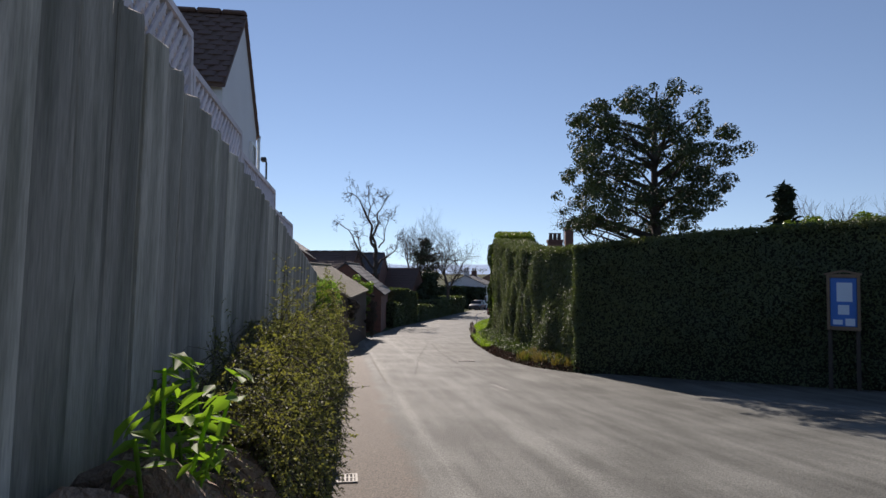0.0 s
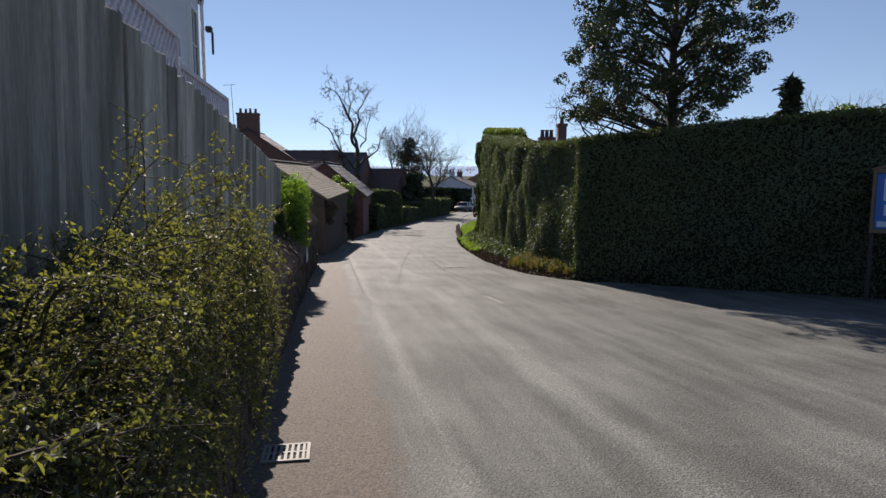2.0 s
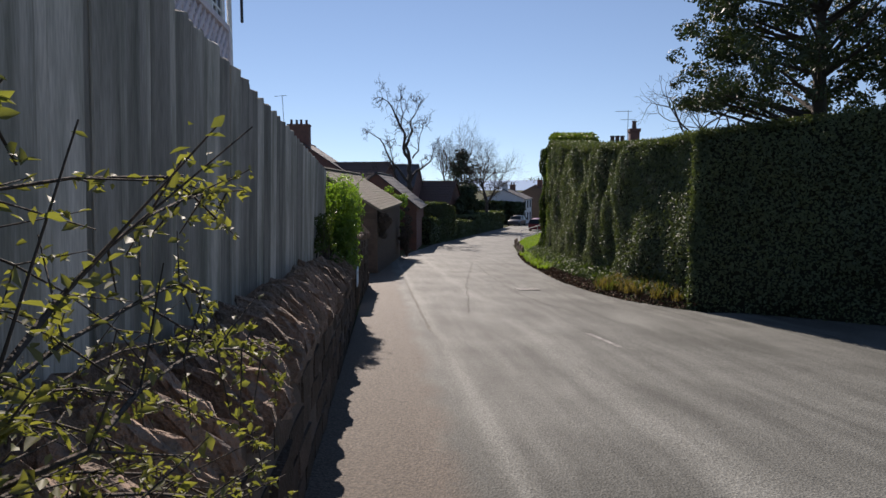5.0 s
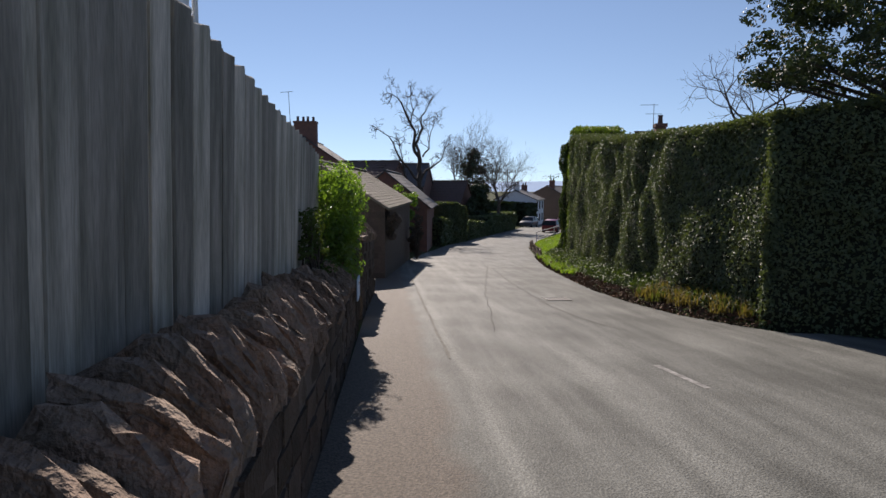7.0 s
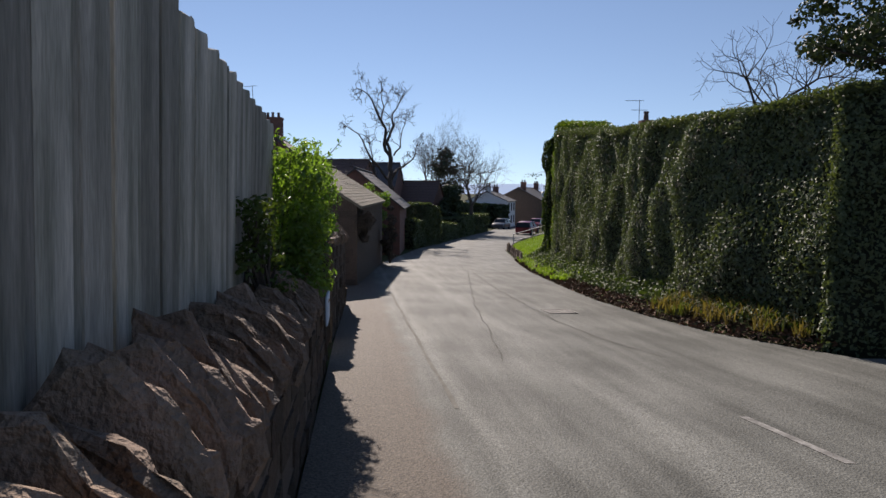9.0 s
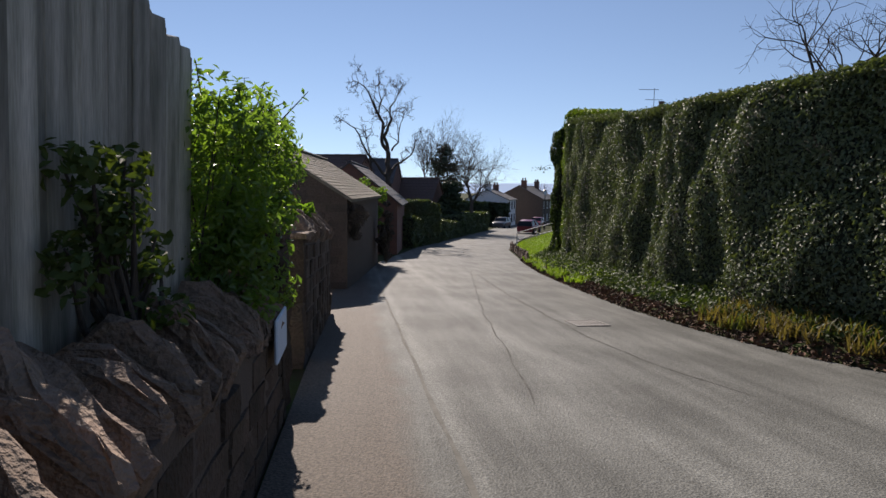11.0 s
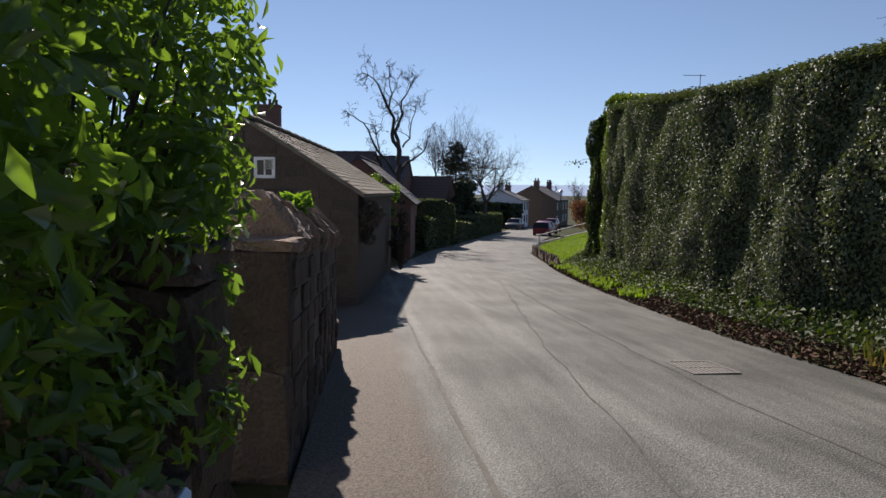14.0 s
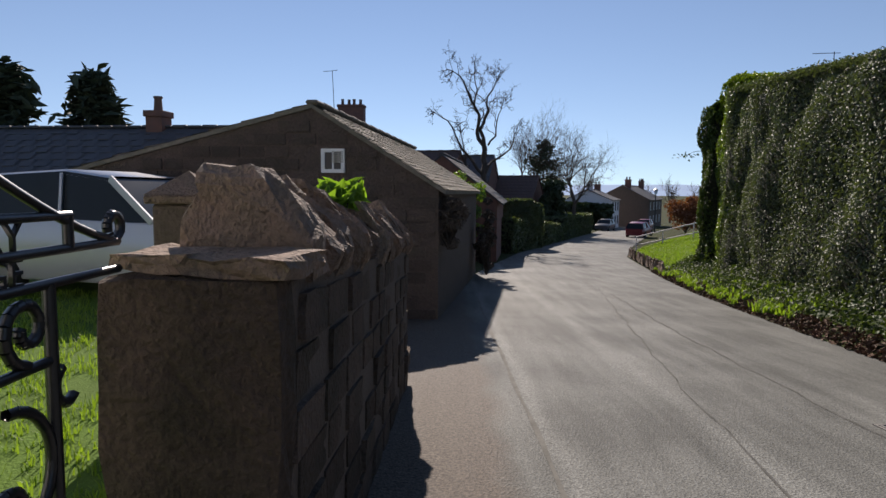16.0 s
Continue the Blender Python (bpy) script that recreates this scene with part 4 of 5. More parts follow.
# barn beside the road
BARN_OB = gable_house("stone_barn", (-3.93, 26.0, ground_z(26)), 2.85, 7.0, 10.8, 2.18, 3.52, BARN, STONE_TILE, "old dark stone barn with a lichened stone-slate roof", rows=17, cols=42, over=0.12, apex=0.305, low=2.3, drop=0.9)
BARN_OB["category"] = "barn"
window(BARN_OB, Matrix.Translation((-1.98, -0.02, 2.45)), 0.40, 0.40, 2, 1, sill=False)
bm = bmesh.new()
for k in range(6):
    box(bm, (-1.79, -0.06, 2.62 + 0.033 * k), (-1.60, -0.03, 2.64 + 0.033 * k))
bm_ob("louvre", bm, TIMBER, BARN_OB)


# ---- cottages down the road ----
C1 = gable_house("stone_cottage", (-12.3, 62.5, ground_z(63)), 5, 9.4, 10.0, 5.7, 8.8, BRICK, SLATE, "tall brick house with a slate roof and a big chimney", rows=14, cols=24, drop=1.0)
chimney(C1, -4.7, 1.2, 8.0, 10.35, 2.0, 0.9, 4)
V, Fq = tube_rows([(np.array([-6.0, 1.2, 8.0]), np.array([-6.2, 1.2, 13.0]), 0.03, 0.025), (np.array([-6.9, 1.2, 12.9]), np.array([-5.8, 1.2, 13.0]), 0.02, 0.02)], 5)
fast_mesh("aerial", V, Fq, IRON, C1)
C2 = gable_house("brick_outbuilding", (-4.3, 44.0, ground_z(44)), 2, 5.0, 9.0, 2.7, 4.7, BRICK, SLATE, "low brick outbuilding with a slate roof beside the road", rows=9, cols=20, drop=0.8)
C2["category"] = "outbuilding"
C3 = gable_house("red_roofed_house", (-8.2, 67.0, ground_z(67)), 82, 7.0, 9.5, 4.8, 6.9, BRICK, TILE, "brick house with a dull red tiled roof", rows=10, cols=24, drop=1.0)
chimney(C3, -3.5, 8.6, 6.4, 7.9, 0.7, 1.2, 3)
C4 = gable_house("brown_roofed_house", (-2.2, 76.0, ground_z(76)), 80, 7.0, 9.5, 3.2, 5.5, BRICK, TILE, "long low brick house with a brown roof", rows=9, cols=26, drop=1.0)
C6 = gable_house("slate_roofed_house", (-6.4, 73.0, ground_z(73)), 86, 6.0, 5.4, 5.0, 7.1, BRICK, SLATE, "brick house with a plain dark slate roof behind the bare tree", rows=11, cols=18, drop=1.0)
C5 = gable_house("long_cottage", (-10.5, 36.0, ground_z(36)), 93, 6.0, 16.0, 2.6, 4.45, BRICK, SLATE, "long cottage with a dark slate roof behind the lawn", rows=10, cols=34, drop=1.0)
chimney(C5, -3.0, 3.1, 4.0, 5.0, 0.55, 0.5, 1)

WC = gable_house("white_cottage", (7.0, 106.0, ground_z(106)), -13, 6.5, 9.0, 4.0, 5.4, RENDER, SLATE, "white two-storey cottage with a slate roof far down the road", rows=10, cols=26, drop=1.0)
for k in range(3):
    for z in (0.5, 2.5):
        window(WC, Matrix.Translation((0.02, 1.0 + 2.9 * k, z)) @ Matrix.Rotation(radians(90), 4, "Z"), 0.9, 1.2, 2, 2, IRON)
chimney(WC, -3.2, 0.8, 5.0, 6.3, 0.9, 0.6, 2, RENDER)
chimney(WC, -3.2, 8.2, 5.0, 6.3, 0.9, 0.6, 2)
# darker barn stone puts the terrace's shade into its wall colour
DC = gable_house("dark_terrace", (14.2, 120.0, ground_z(120)), -17, 8.5, 16.0, 4.4, 6.6, BARN, SLATE, "brick terrace coloured dark as in shade, with a slate roof, far down the road", rows=9, cols=26, drop=1.0)
chimney(DC, -3.5, 1.0, 6.0, 7.6, 0.9, 0.7, 2)
chimney(DC, -3.5, 14.5, 6.0, 7.6, 0.9, 0.7, 3)
for k in range(4):
    for z in (0.5, 2.7):
        window(DC, Matrix.Translation((0.02, 1.4 + 3.6 * k, z)) @ Matrix.Rotation(radians(90), 4, "Z"), 0.9, 1.2, 2, 2)
CH = gable_house("hedge_cottage", (14.0, 37.5, ground_z(40)), 0, 7.5, 9.0, 3.6, 5.3, BRICK, SLATE, "brick cottage behind the tall hedge", rows=9, cols=24, drop=1.5)
chimney(CH, -5.96, 2.6, 3.8, 6.9, 0.5, 0.5, 1)
chimney(CH, -6.85, 2.6, 3.6, 6.1, 0.9, 0.5, 3)
V, Fq = tube_rows([(np.array([-6.3, 2.6, 4.0]), np.array([-6.3, 2.6, 7.9]), 0.02, 0.015), (np.array([-7.0, 2.6, 7.85]), np.array([-6.1, 2.6, 7.85]), 0.012, 0.012), (np.array([-5.9, 2.6, 7.4]), np.array([-6.7, 2.6, 7.4]), 0.012, 0.012)], 5)
fast_mesh("aerial", V, Fq, IRON, CH)


# ---- bare trees ----
def bare_tree(name, base, height, rad, seed, label, mat=TWIG, **kw):
    rows, tips = grow(base, height, rad, seed, **kw)
    V, Fq = tube_rows(rows, 6)
    ob = fast_mesh(name, V, Fq, mat)
    return tagged(ob, label, "tree"), tips


def old_tree():
    """Tall bare tree: a straight trunk, a few long crooked limbs that rise and fork, knots of twigs at their ends."""
    q = np.random.default_rng(19)
    o = np.array([-6.55, 62.0, ground_z(62)])
    out = []

    def limb(pts, r0, r1, twigs):
        P = [np.array(p, float) for p in pts]
        fine = []
        for a, b in zip(P, P[1:]):
            k = max(2, int(np.linalg.norm(b - a) / 0.45))
            fine += [a + (b - a) * i / k + q.normal(0, 0.07, 3) * (i > 0) for i in range(k)]
        fine.append(P[-1])
        n = len(fine) - 1
        for i in range(n):
            ra, rb = r0 + (r1 - r0) * i / n, r0 + (r1 - r0) * (i + 1) / n
            out.append((o + fine[i], o + fine[i + 1], ra * 0.66, rb * 0.66))
            if twigs and i > n * 0.15 and q.random() < 0.8:
                d = fine[i + 1] - fine[i]
                side = q.normal(0, 1, 3) * np.array([1, 0.8, 0.9])
                d = d / np.linalg.norm(d) * 0.5 + side / np.linalg.norm(side) + np.array([0, 0, 0.25])
                shoot(fine[i + 1], d, q.uniform(0.9, 2.0), rb * 0.36, 0)
        if twigs:
            for j in range(3):
                shoot(fine[-1], fine[-1] - fine[-2] + q.normal(0, 0.35, 3), q.uniform(0.7, 1.3), r1 * 0.8, 0)

    def shoot(p, d, ln, r0, lev):
        for i in range(5):
            d = d / np.linalg.norm(d) + q.normal(0, 0.30, 3) + np.array([0, 0, 0.06])
            d /= np.linalg.norm(d)
            p2 = p + d * ln / 5
            out.append((o + p, o + p2, max(0.009, r0 * (1 - 0.15 * i)), max(0.006, r0 * (0.85 - 0.15 * i))))
            p = p2
            if lev < 3 and i > 0 and q.random() < 0.75:
                side = q.normal(0, 1, 3)
                shoot(p, d * 0.7 + side / np.linalg.norm(side) * 0.9, ln * q.uniform(0.4, 0.65), max(0.012, r0 * 0.5), lev + 1)

    limb([(0, 0, -0.3), (0, 0, 3.5), (-0.1, 0, 7.2)], 0.40, 0.32, False)
    limb([(-0.1, 0, 7.2), (-0.7, 0.3, 8.3), (-0.55, 0.4, 9.6), (-1.3, 0.2, 10.9), (-1.8, 0.1, 12.1), (-2.6, 0, 12.8)], 0.27, 0.06, True)
    limb([(-0.1, 0, 7.2), (-0.4, -0.4, 8.4), (0.2, -0.5, 9.8), (0.1, -0.3, 10.8), (0.75, -0.2, 11.9)], 0.25, 0.06, True)
    limb([(-0.55, 0.4, 9.6), (-1.0, 0.9, 10.4), (-0.8, 1.2, 11.5), (-1.1, 1.4, 12.8)], 0.14, 0.05, True)
    limb([(0, 0, 5.2), (0.5, 0.3, 6.1), (1.2, 0.2, 6.5), (1.9, 0, 7.0), (2.2, -0.1, 8.1)], 0.19, 0.05, True)
    limb([(0.2, 0, 7.3), (0.75, 0.3, 8.0), (0.8, 0.4, 9.0), (1.15, 0.3, 10.0)], 0.13, 0.04, True)
    limb([(-0.05, 0, 5.0), (-0.9, -0.3, 6.0), (-1.7, -0.5, 6.9), (-2.3, -0.4, 8.0), (-2.9, -0.3, 9.1), (-3.9, -0.2, 9.7)], 0.20, 0.05, True)
    limb([(-1.6, -0.2, 3.6), (-1.4, -0.4, 5.2), (-1.6, -0.5, 7.0), (-1.9, -0.3, 8.2)], 0.15, 0.06, True)
    limb([(-1.2, 0.2, 3.8), (-2.0, 0.1, 4.8), (-3.0, 0, 5.1)], 0.12, 0.04, True)
    limb([(-0.1, 0, 1.6), (-1.6, -0.2, 3.6)], 0.16, 0.15, False)
    limb([(-0.1, 0.1, 2.6), (-1.2, 0.2, 3.8)], 0.14, 0.12, False)
    V, Fq = tube_rows(out, 5)
    V = o + (V - o) * np.array([0.95, 0.95, 0.975])
    tagged(fast_mesh("bare_tree", V, Fq, BARK), "tall bare old tree with thick crooked limbs", "tree")


old_tree()
bare_tree("young_bare_tree", (0.6, 78.0, ground_z(78)), 12.4, 0.24, 12, "bare rounded street tree full of fine twigs", TWIG, spread=0.75, levels=6, trunk=0.25, crook=0.18, shrink=0.77, splits=(3, 3), up=0.08)
bare_tree("far_bare_tree", (-4.2, 84.0, ground_z(84)), 13.4, 0.26, 13, "bare tree with fine pale twigs", TWIG, spread=0.62, levels=6, trunk=0.30, crook=0.18, shrink=0.72, splits=(3, 3), up=0.14)
bare_tree("garden_bare_tree", (6.2, 23.7, ground_z(23.7)), 6.9, 0.10, 17, "small bare garden tree behind the hedge", BARK, spread=0.95, levels=5, trunk=0.40, crook=0.20, shrink=0.62, splits=(3, 3), up=0.05)
for k, (x, y, h) in enumerate(((26, 165, 12), (33, 168, 10), (20, 175, 11), (-16, 95, 9), (-24, 100, 10), (-10, 98, 9))):
    bare_tree("distant_tree", (x, y, ground_z(y)), h, 0.25, 50 + k, "distant bare tree with fine grey twigs", TWIG, spread=0.55, levels=5, trunk=0.26, crook=0.2, shrink=0.74, splits=(3, 3))[0]["group"] = "distant bare trees"
for k, (x, y, h) in enumerate(((30, 46, 12), (35, 50, 12), (40, 46, 12), (-30, 58, 9), (-26, 62, 9), (-22, 60, 8))):
    bare_tree("garden_tree", (x, y, ground_z(y)), h, 0.2, 70 + k, "bare garden tree with fine twigs", TWIG, spread=0.5, levels=5, trunk=0.26, crook=0.2, shrink=0.74, splits=(3, 3))[0]["group"] = "bare garden trees"


# ---- leafy trees and bushes ----
def leafy(name, base, rows, centres, n, size, mat, label, seed, cat="tree", aspect=1.5):
    """Wood (tube rows) under leaves gathered in many small clumps. centres: rows of (x, y, z, radius)."""
    rr = np.random.default_rng(seed)
    V, Fq = tube_rows(rows, 6)
    ob = fast_mesh(name, V, Fq, BARK)
    C = np.array(centres)
    wgt = C[:, 3] ** 2
    k = rr.choice(len(C), n, p=wgt / wgt.sum())
    d = rr.normal(0, 1, (n, 3))
    d /= np.linalg.norm(d, axis=1)[:, None]
    rad = C[k, 3] * rr.uniform(0.35, 1.0, n) ** 0.6
    P = C[k, :3] + d * rad[:, None] * np.array([1, 1, 0.8])
    lv = leaves("leaves", P, d + np.array([0, 0, 0.4]), size, mat, ob, aspect=aspect, jitter=0.6, seed=seed)
    tagged(lv, kind="stuff")
    return tagged(ob, label, cat)


def holly():
    base = np.array([5.75, 16.9, ground_z(16.9)])
    rr = np.random.default_rng(8)
    rows = []
    p = base.copy()
    for k in range(8):
        q = base + np.array([0.05 * math.sin(k), 0, 0.95 * (k + 1)])
        rows.append((p, q, 0.22 - 0.024 * k, 0.196 - 0.024 * k))
        p = q
    cs = []
    top, bot = 6.55, 2.45
    for k in range(330):
        z = rr.uniform(bot + 0.25, top - 0.3)
        f = (z - bot) / (top - bot)
        env = 2.35 * math.sqrt(max(0.02, 1 - ((f - 0.40) / 0.62) ** 2))
        a = rr.uniform(0, 6.28)
        d = env * rr.uniform(0.2, 1.12) ** 0.75
        c = np.array([base[0] - 0.25 + d * math.cos(a), base[1] + d * math.sin(a), z])
        cs.append((*c, rr.uniform(0.13, 0.32)))
        if k % 6 == 0:
            st = np.array([base[0], base[1], z - 0.4 * d])
            rows.append((st, st * 0.4 + c * 0.6 + [0, 0, 0.05], 0.05, 0.025))
            rows.append((st * 0.4 + c * 0.6 + [0, 0, 0.05], c, 0.025, 0.008))
    leafy("holly_tree", base, rows, cs, 36000, 0.052, HOLLY, "dark evergreen holly tree growing out of the hedge", 8)


holly()


def conifer(name, base, h, rad, seed, label, n=5000, size=0.22, round_=False):
    rr = np.random.default_rng(seed)
    b = np.array(base)
    rows = [(b, b + [0, 0, h], 0.16, 0.02)]
    P, Nn = [], []
    for k in range(90):
        z = h * (0.12 + 0.86 * rr.random())
        if round_:
            z = h * (0.36 + 0.62 * rr.random())
        L_ = rad * (math.sin(math.pi * min(0.97, (z / h - 0.3) / 0.7 * 0.8 + 0.2)) if round_ else (1 - z / h) ** 0.8) * rr.uniform(0.6, 1.15) + 0.15
        a = rr.uniform(0, 6.28)
        tip = b + [L_ * math.cos(a), L_ * math.sin(a), z + 0.12 * L_]
        st = b + [0, 0, z]
        rows.append((st, tip, 0.03, 0.008))
        m_ = n // 90
        f = rr.uniform(0.15, 1.05, m_)[:, None]
        P.append(st * (1 - f) + tip * f + rr.normal(0, 0.13 * rad / 1.6, (m_, 3)))
        Nn.append(np.tile([0, 0, 1.0], (m_, 1)))
    V, Fq = tube_rows(rows, 5)
    ob = fast_mesh(name, V, Fq, BARK)
    tagged(leaves("needles", np.concatenate(P), np.concatenate(Nn), size, CONIFER, ob, aspect=2.2, jitter=0.5, seed=seed), kind="stuff")
    tagged(ob, label, "tree")


conifer("pine_tree", (-2.4, 83.0, ground_z(83)), 9.6, 3.0, 3, "dark broad conifer among bare trees", 3000, 0.19, True)
conifer("small_conifer", (21.8, 40, ground_z(40)), 9.6, 1.6, 4, "dark pointed conifer behind the hedge", 3000, 0.3)
conifer("garden_conifer", (-19.5, 38, ground_z(38)), 7.0, 2.4, 5, "dark ragged conifer beside the slate roof", 5000, 0.3)
conifer("garden_conifer", (-23.5, 38, ground_z(38)), 7.5, 2.8, 6, "dark conifer at the edge of the garden", 5000, 0.3)


def bush(name, c, rad, n, size, mat, label, seed, cat="bush", squash=0.8, clumps=30, aspect=1.5):
    rr = np.random.default_rng(seed)
    c = np.array(c, float)
    rad = np.array(rad, float)
    base = c - [0, 0, rad[2]]
    cs, rows = [], []
    for k in range(clumps):
        d = rr.normal(0, 1, 3)
        d /= np.linalg.norm(d)
        p = c + d * rad * rr.uniform(0.3, 0.85)
        cs.append((*p, min(rad) * rr.uniform(0.3, 0.55)))
        rows.append((base, base * 0.5 + p * 0.5 + rr.normal(0, 0.04, 3), 0.02, 0.012))
        rows.append((rows[-1][1], p, 0.012, 0.004))
    return leafy(name, base, rows, cs, n, size, mat, label, seed, cat, aspect)


# dark hedges and shrubs on the far bend
hedge("bend_hedge", [(-2.3, 56.0), (-2.9, 54.9), (-4.9, 54.4)], [-0.35, -0.05, -0.15], 5.0, 7000, 0.16, PRIVET, "dark clipped hedge on the bend", 31, bulge=0.1)
hedge("low_hedge", [(-3.9, 50.5), (-0.6, 68)][::-1], [-2.1, -1.0], 2.5, 9000, 0.13, PRIVET, "clipped roadside hedge past the cottages", 32, bulge=0.1)
hedge("dark_hedge", [(-0.4, 69), (3.0, 87)][::-1], [-1.8, -1.6], 3.0, 7000, 0.16, PRIVET, "dark roadside hedge beyond the bend", 33, bulge=0.15)
hedge("far_woods", [(7.0, 106), (-8, 101), (-28, 96)], [-1.2, -0.5, 0.6], 6.0, 7000, 0.45, HOLLY, "dark belt of far trees beyond the cottages", 41, bulge=0.9, cat="trees")
bush("dark_yew", (-1.7, 72, ground_z(72) + 2.8), (1.5, 1.5, 2.8), 6000, 0.2, HOLLY, "dark rounded yew bush", 34)
bush("copper_bush", (14.0, 92, ground_z(92) + 2.2), (2.6, 2.6, 2.2), 3500, 0.22, RED_TWIG, "copper brown rounded bush", 35)
bush("round_bush", (11.5, 66, ground_z(66) + 1.9), (2.4, 2.4, 1.9), 4500, 0.16, HOLLY, "dark rounded bush by the bank", 36)
bush("tall_shrub", (-5.5, 42.3, ground_z(42.3) + 2.1), (0.9, 0.8, 2.1), 2600, 0.10, LAUREL, "green shrub between the roofs", 38)
bush("clipped_bush", (11.0, 17.8, ground_z(17.8) + 3.9), (2.6, 1.2, 0.55), 4000, 0.07, YELLOW, "rounded yellow-green shrub above the hedge", 39)
bush("barn_creeper", (-3.95, 35.2, ground_z(35.2) + 1.4), (0.35, 1.3, 1.3), 2200, 0.07, TWIG, "brown leafless creeper on the barn corner", 40)
bush("eave_creeper", (-3.85, 26.5, ground_z(26.5) + 1.75), (0.32, 0.75, 0.55), 1500, 0.03, TWIG, "tangle of brown leafless twigs over the barn eave", 44, aspect=5.0)

# ---- plants over the garden wall ----


def cotoneaster(name, y0, y1, n_stems, label, seed):
    """Long arching plumes, each a stem with a flat herringbone of side twigs set with tiny leaves, spilling over the wall."""
    q = np.random.default_rng(seed)
    rows, P, Nn = [], [], []

    def dress(a, b, m_, spread):
        f = q.uniform(0, 1, (m_, 1))
        P.append(a + (b - a) * f + q.normal(0, spread, (m_, 3)))
        Nn.append(np.tile([0.25, -0.2, 0.8], (m_, 1)))

    for k in range(n_stems):
        y = q.uniform(y0, y1)
        full = math.exp(-((y - 4.5) / 1.2) ** 2)
        p = np.array([wall_x(y) - q.uniform(0.05, 0.42), y, ground_z(y) + q.uniform(0.82, 1.05)])
        d = np.array([q.uniform(-0.25, 0.6), q.normal(0, 0.7), q.uniform(0.4, 1.5) * (0.5 + 0.6 * full)])
        L_ = q.uniform(0.5, 1.3) * (0.6 + 0.5 * full)
        seg = 13
        side = np.cross(d, q.normal(0, 1, 3) + np.array([0, 0, 1.5]))
        for s in range(seg):
            d = d / np.linalg.norm(d)
            p2 = p + d * L_ / seg
            th = 0.0045 * (1 - s / seg) + 0.001
            rows.append((p, p2, th, th * 0.9))
            dress(p, p2, 5, 0.006)
            side = side - side.dot(d) * d
            side /= np.linalg.norm(side) + 1e-9
            if s > 1:
                tl = 0.15 * math.sin(math.pi * min(1.0, (s + 1.5) / (seg + 1))) ** 0.7 * q.uniform(0.6, 1.2)
                for sg in (1, -1):
                    t2 = p2 + (d * 0.75 + side * sg + q.normal(0, 0.18, 3)) * tl * 0.75 + np.array([0, 0, -0.015])
                    rows.append((p2, t2, 0.0016, 0.0008))
                    dress(p2, t2, 9, 0.005)
            p = p2
            d = d + np.array([0.05, -0.03, -0.165]) + q.normal(0, 0.07, 3)
            if p[0] > wall_x(p[1]) + 0.16:
                d[0] = min(d[0], -0.05)
            if p[2] > ground_z(p[1]) + 1.22 + 0.62 * full:
                d[2] = min(d[2], -0.25)
    V, Fq = tube_rows(rows, 3)
    ob = fast_mesh(name, V, Fq, BARK)
    tagged(leaves("leaves", np.concatenate(P), np.concatenate(Nn), 0.0095, COTON, ob, aspect=1.6, jitter=0.6, seed=seed), kind="stuff")
    tagged(ob, label, "shrub")


cotoneaster("cotoneaster_bush", 2.25, 5.15, 430, "arching cotoneaster with tiny grey-green leaves spilling over the wall", 3)


def big_leaf_plant():
    """Leafy stems with long pointed leaves on the wall top."""
    q = np.random.default_rng(9)
    rows, P, Nn = [], [], []
    for k in range(9):
        y = q.uniform(1.45, 1.95)
        p = np.array([wall_x(y) - q.uniform(0.08, 0.3), y, ground_z(y) + 0.98])
        d = np.array([q.normal(0.15, 0.25), q.normal(0, 0.3), 1.0])
        h = q.uniform(0.2, 0.42)
        for s in range(5):
            p2 = p + d / np.linalg.norm(d) * h / 5
            rows.append((p, p2, 0.006, 0.005))
            for j in range(3):
                a = q.uniform(0, 6.28)
                o = np.array([math.cos(a), math.sin(a), 0.35])
                P.append(p2 + o * 0.045)
                Nn.append(np.array([0.2 * math.cos(a), 0.2 * math.sin(a), 1.0]))
            p = p2
    V, Fq = tube_rows(rows, 5)
    ob = fast_mesh("wall_plant", V, Fq, FRESH_LIT)
    tagged(leaves("leaves", np.array(P), np.array(Nn), 0.036, FRESH_LIT, ob, aspect=2.3, jitter=0.35, seed=2), kind="stuff")
    tagged(ob, "bright green leafy plant growing from the wall top", "plant")


big_leaf_plant()
bush("dark_shrub", (wall_x(13.2) - 0.3, 13.2, ground_z(13.2) + 1.35), (0.2, 0.5, 0.5), 900, 0.032, IVY, "thin dark climbing shrub against the fence", 61, clumps=26)


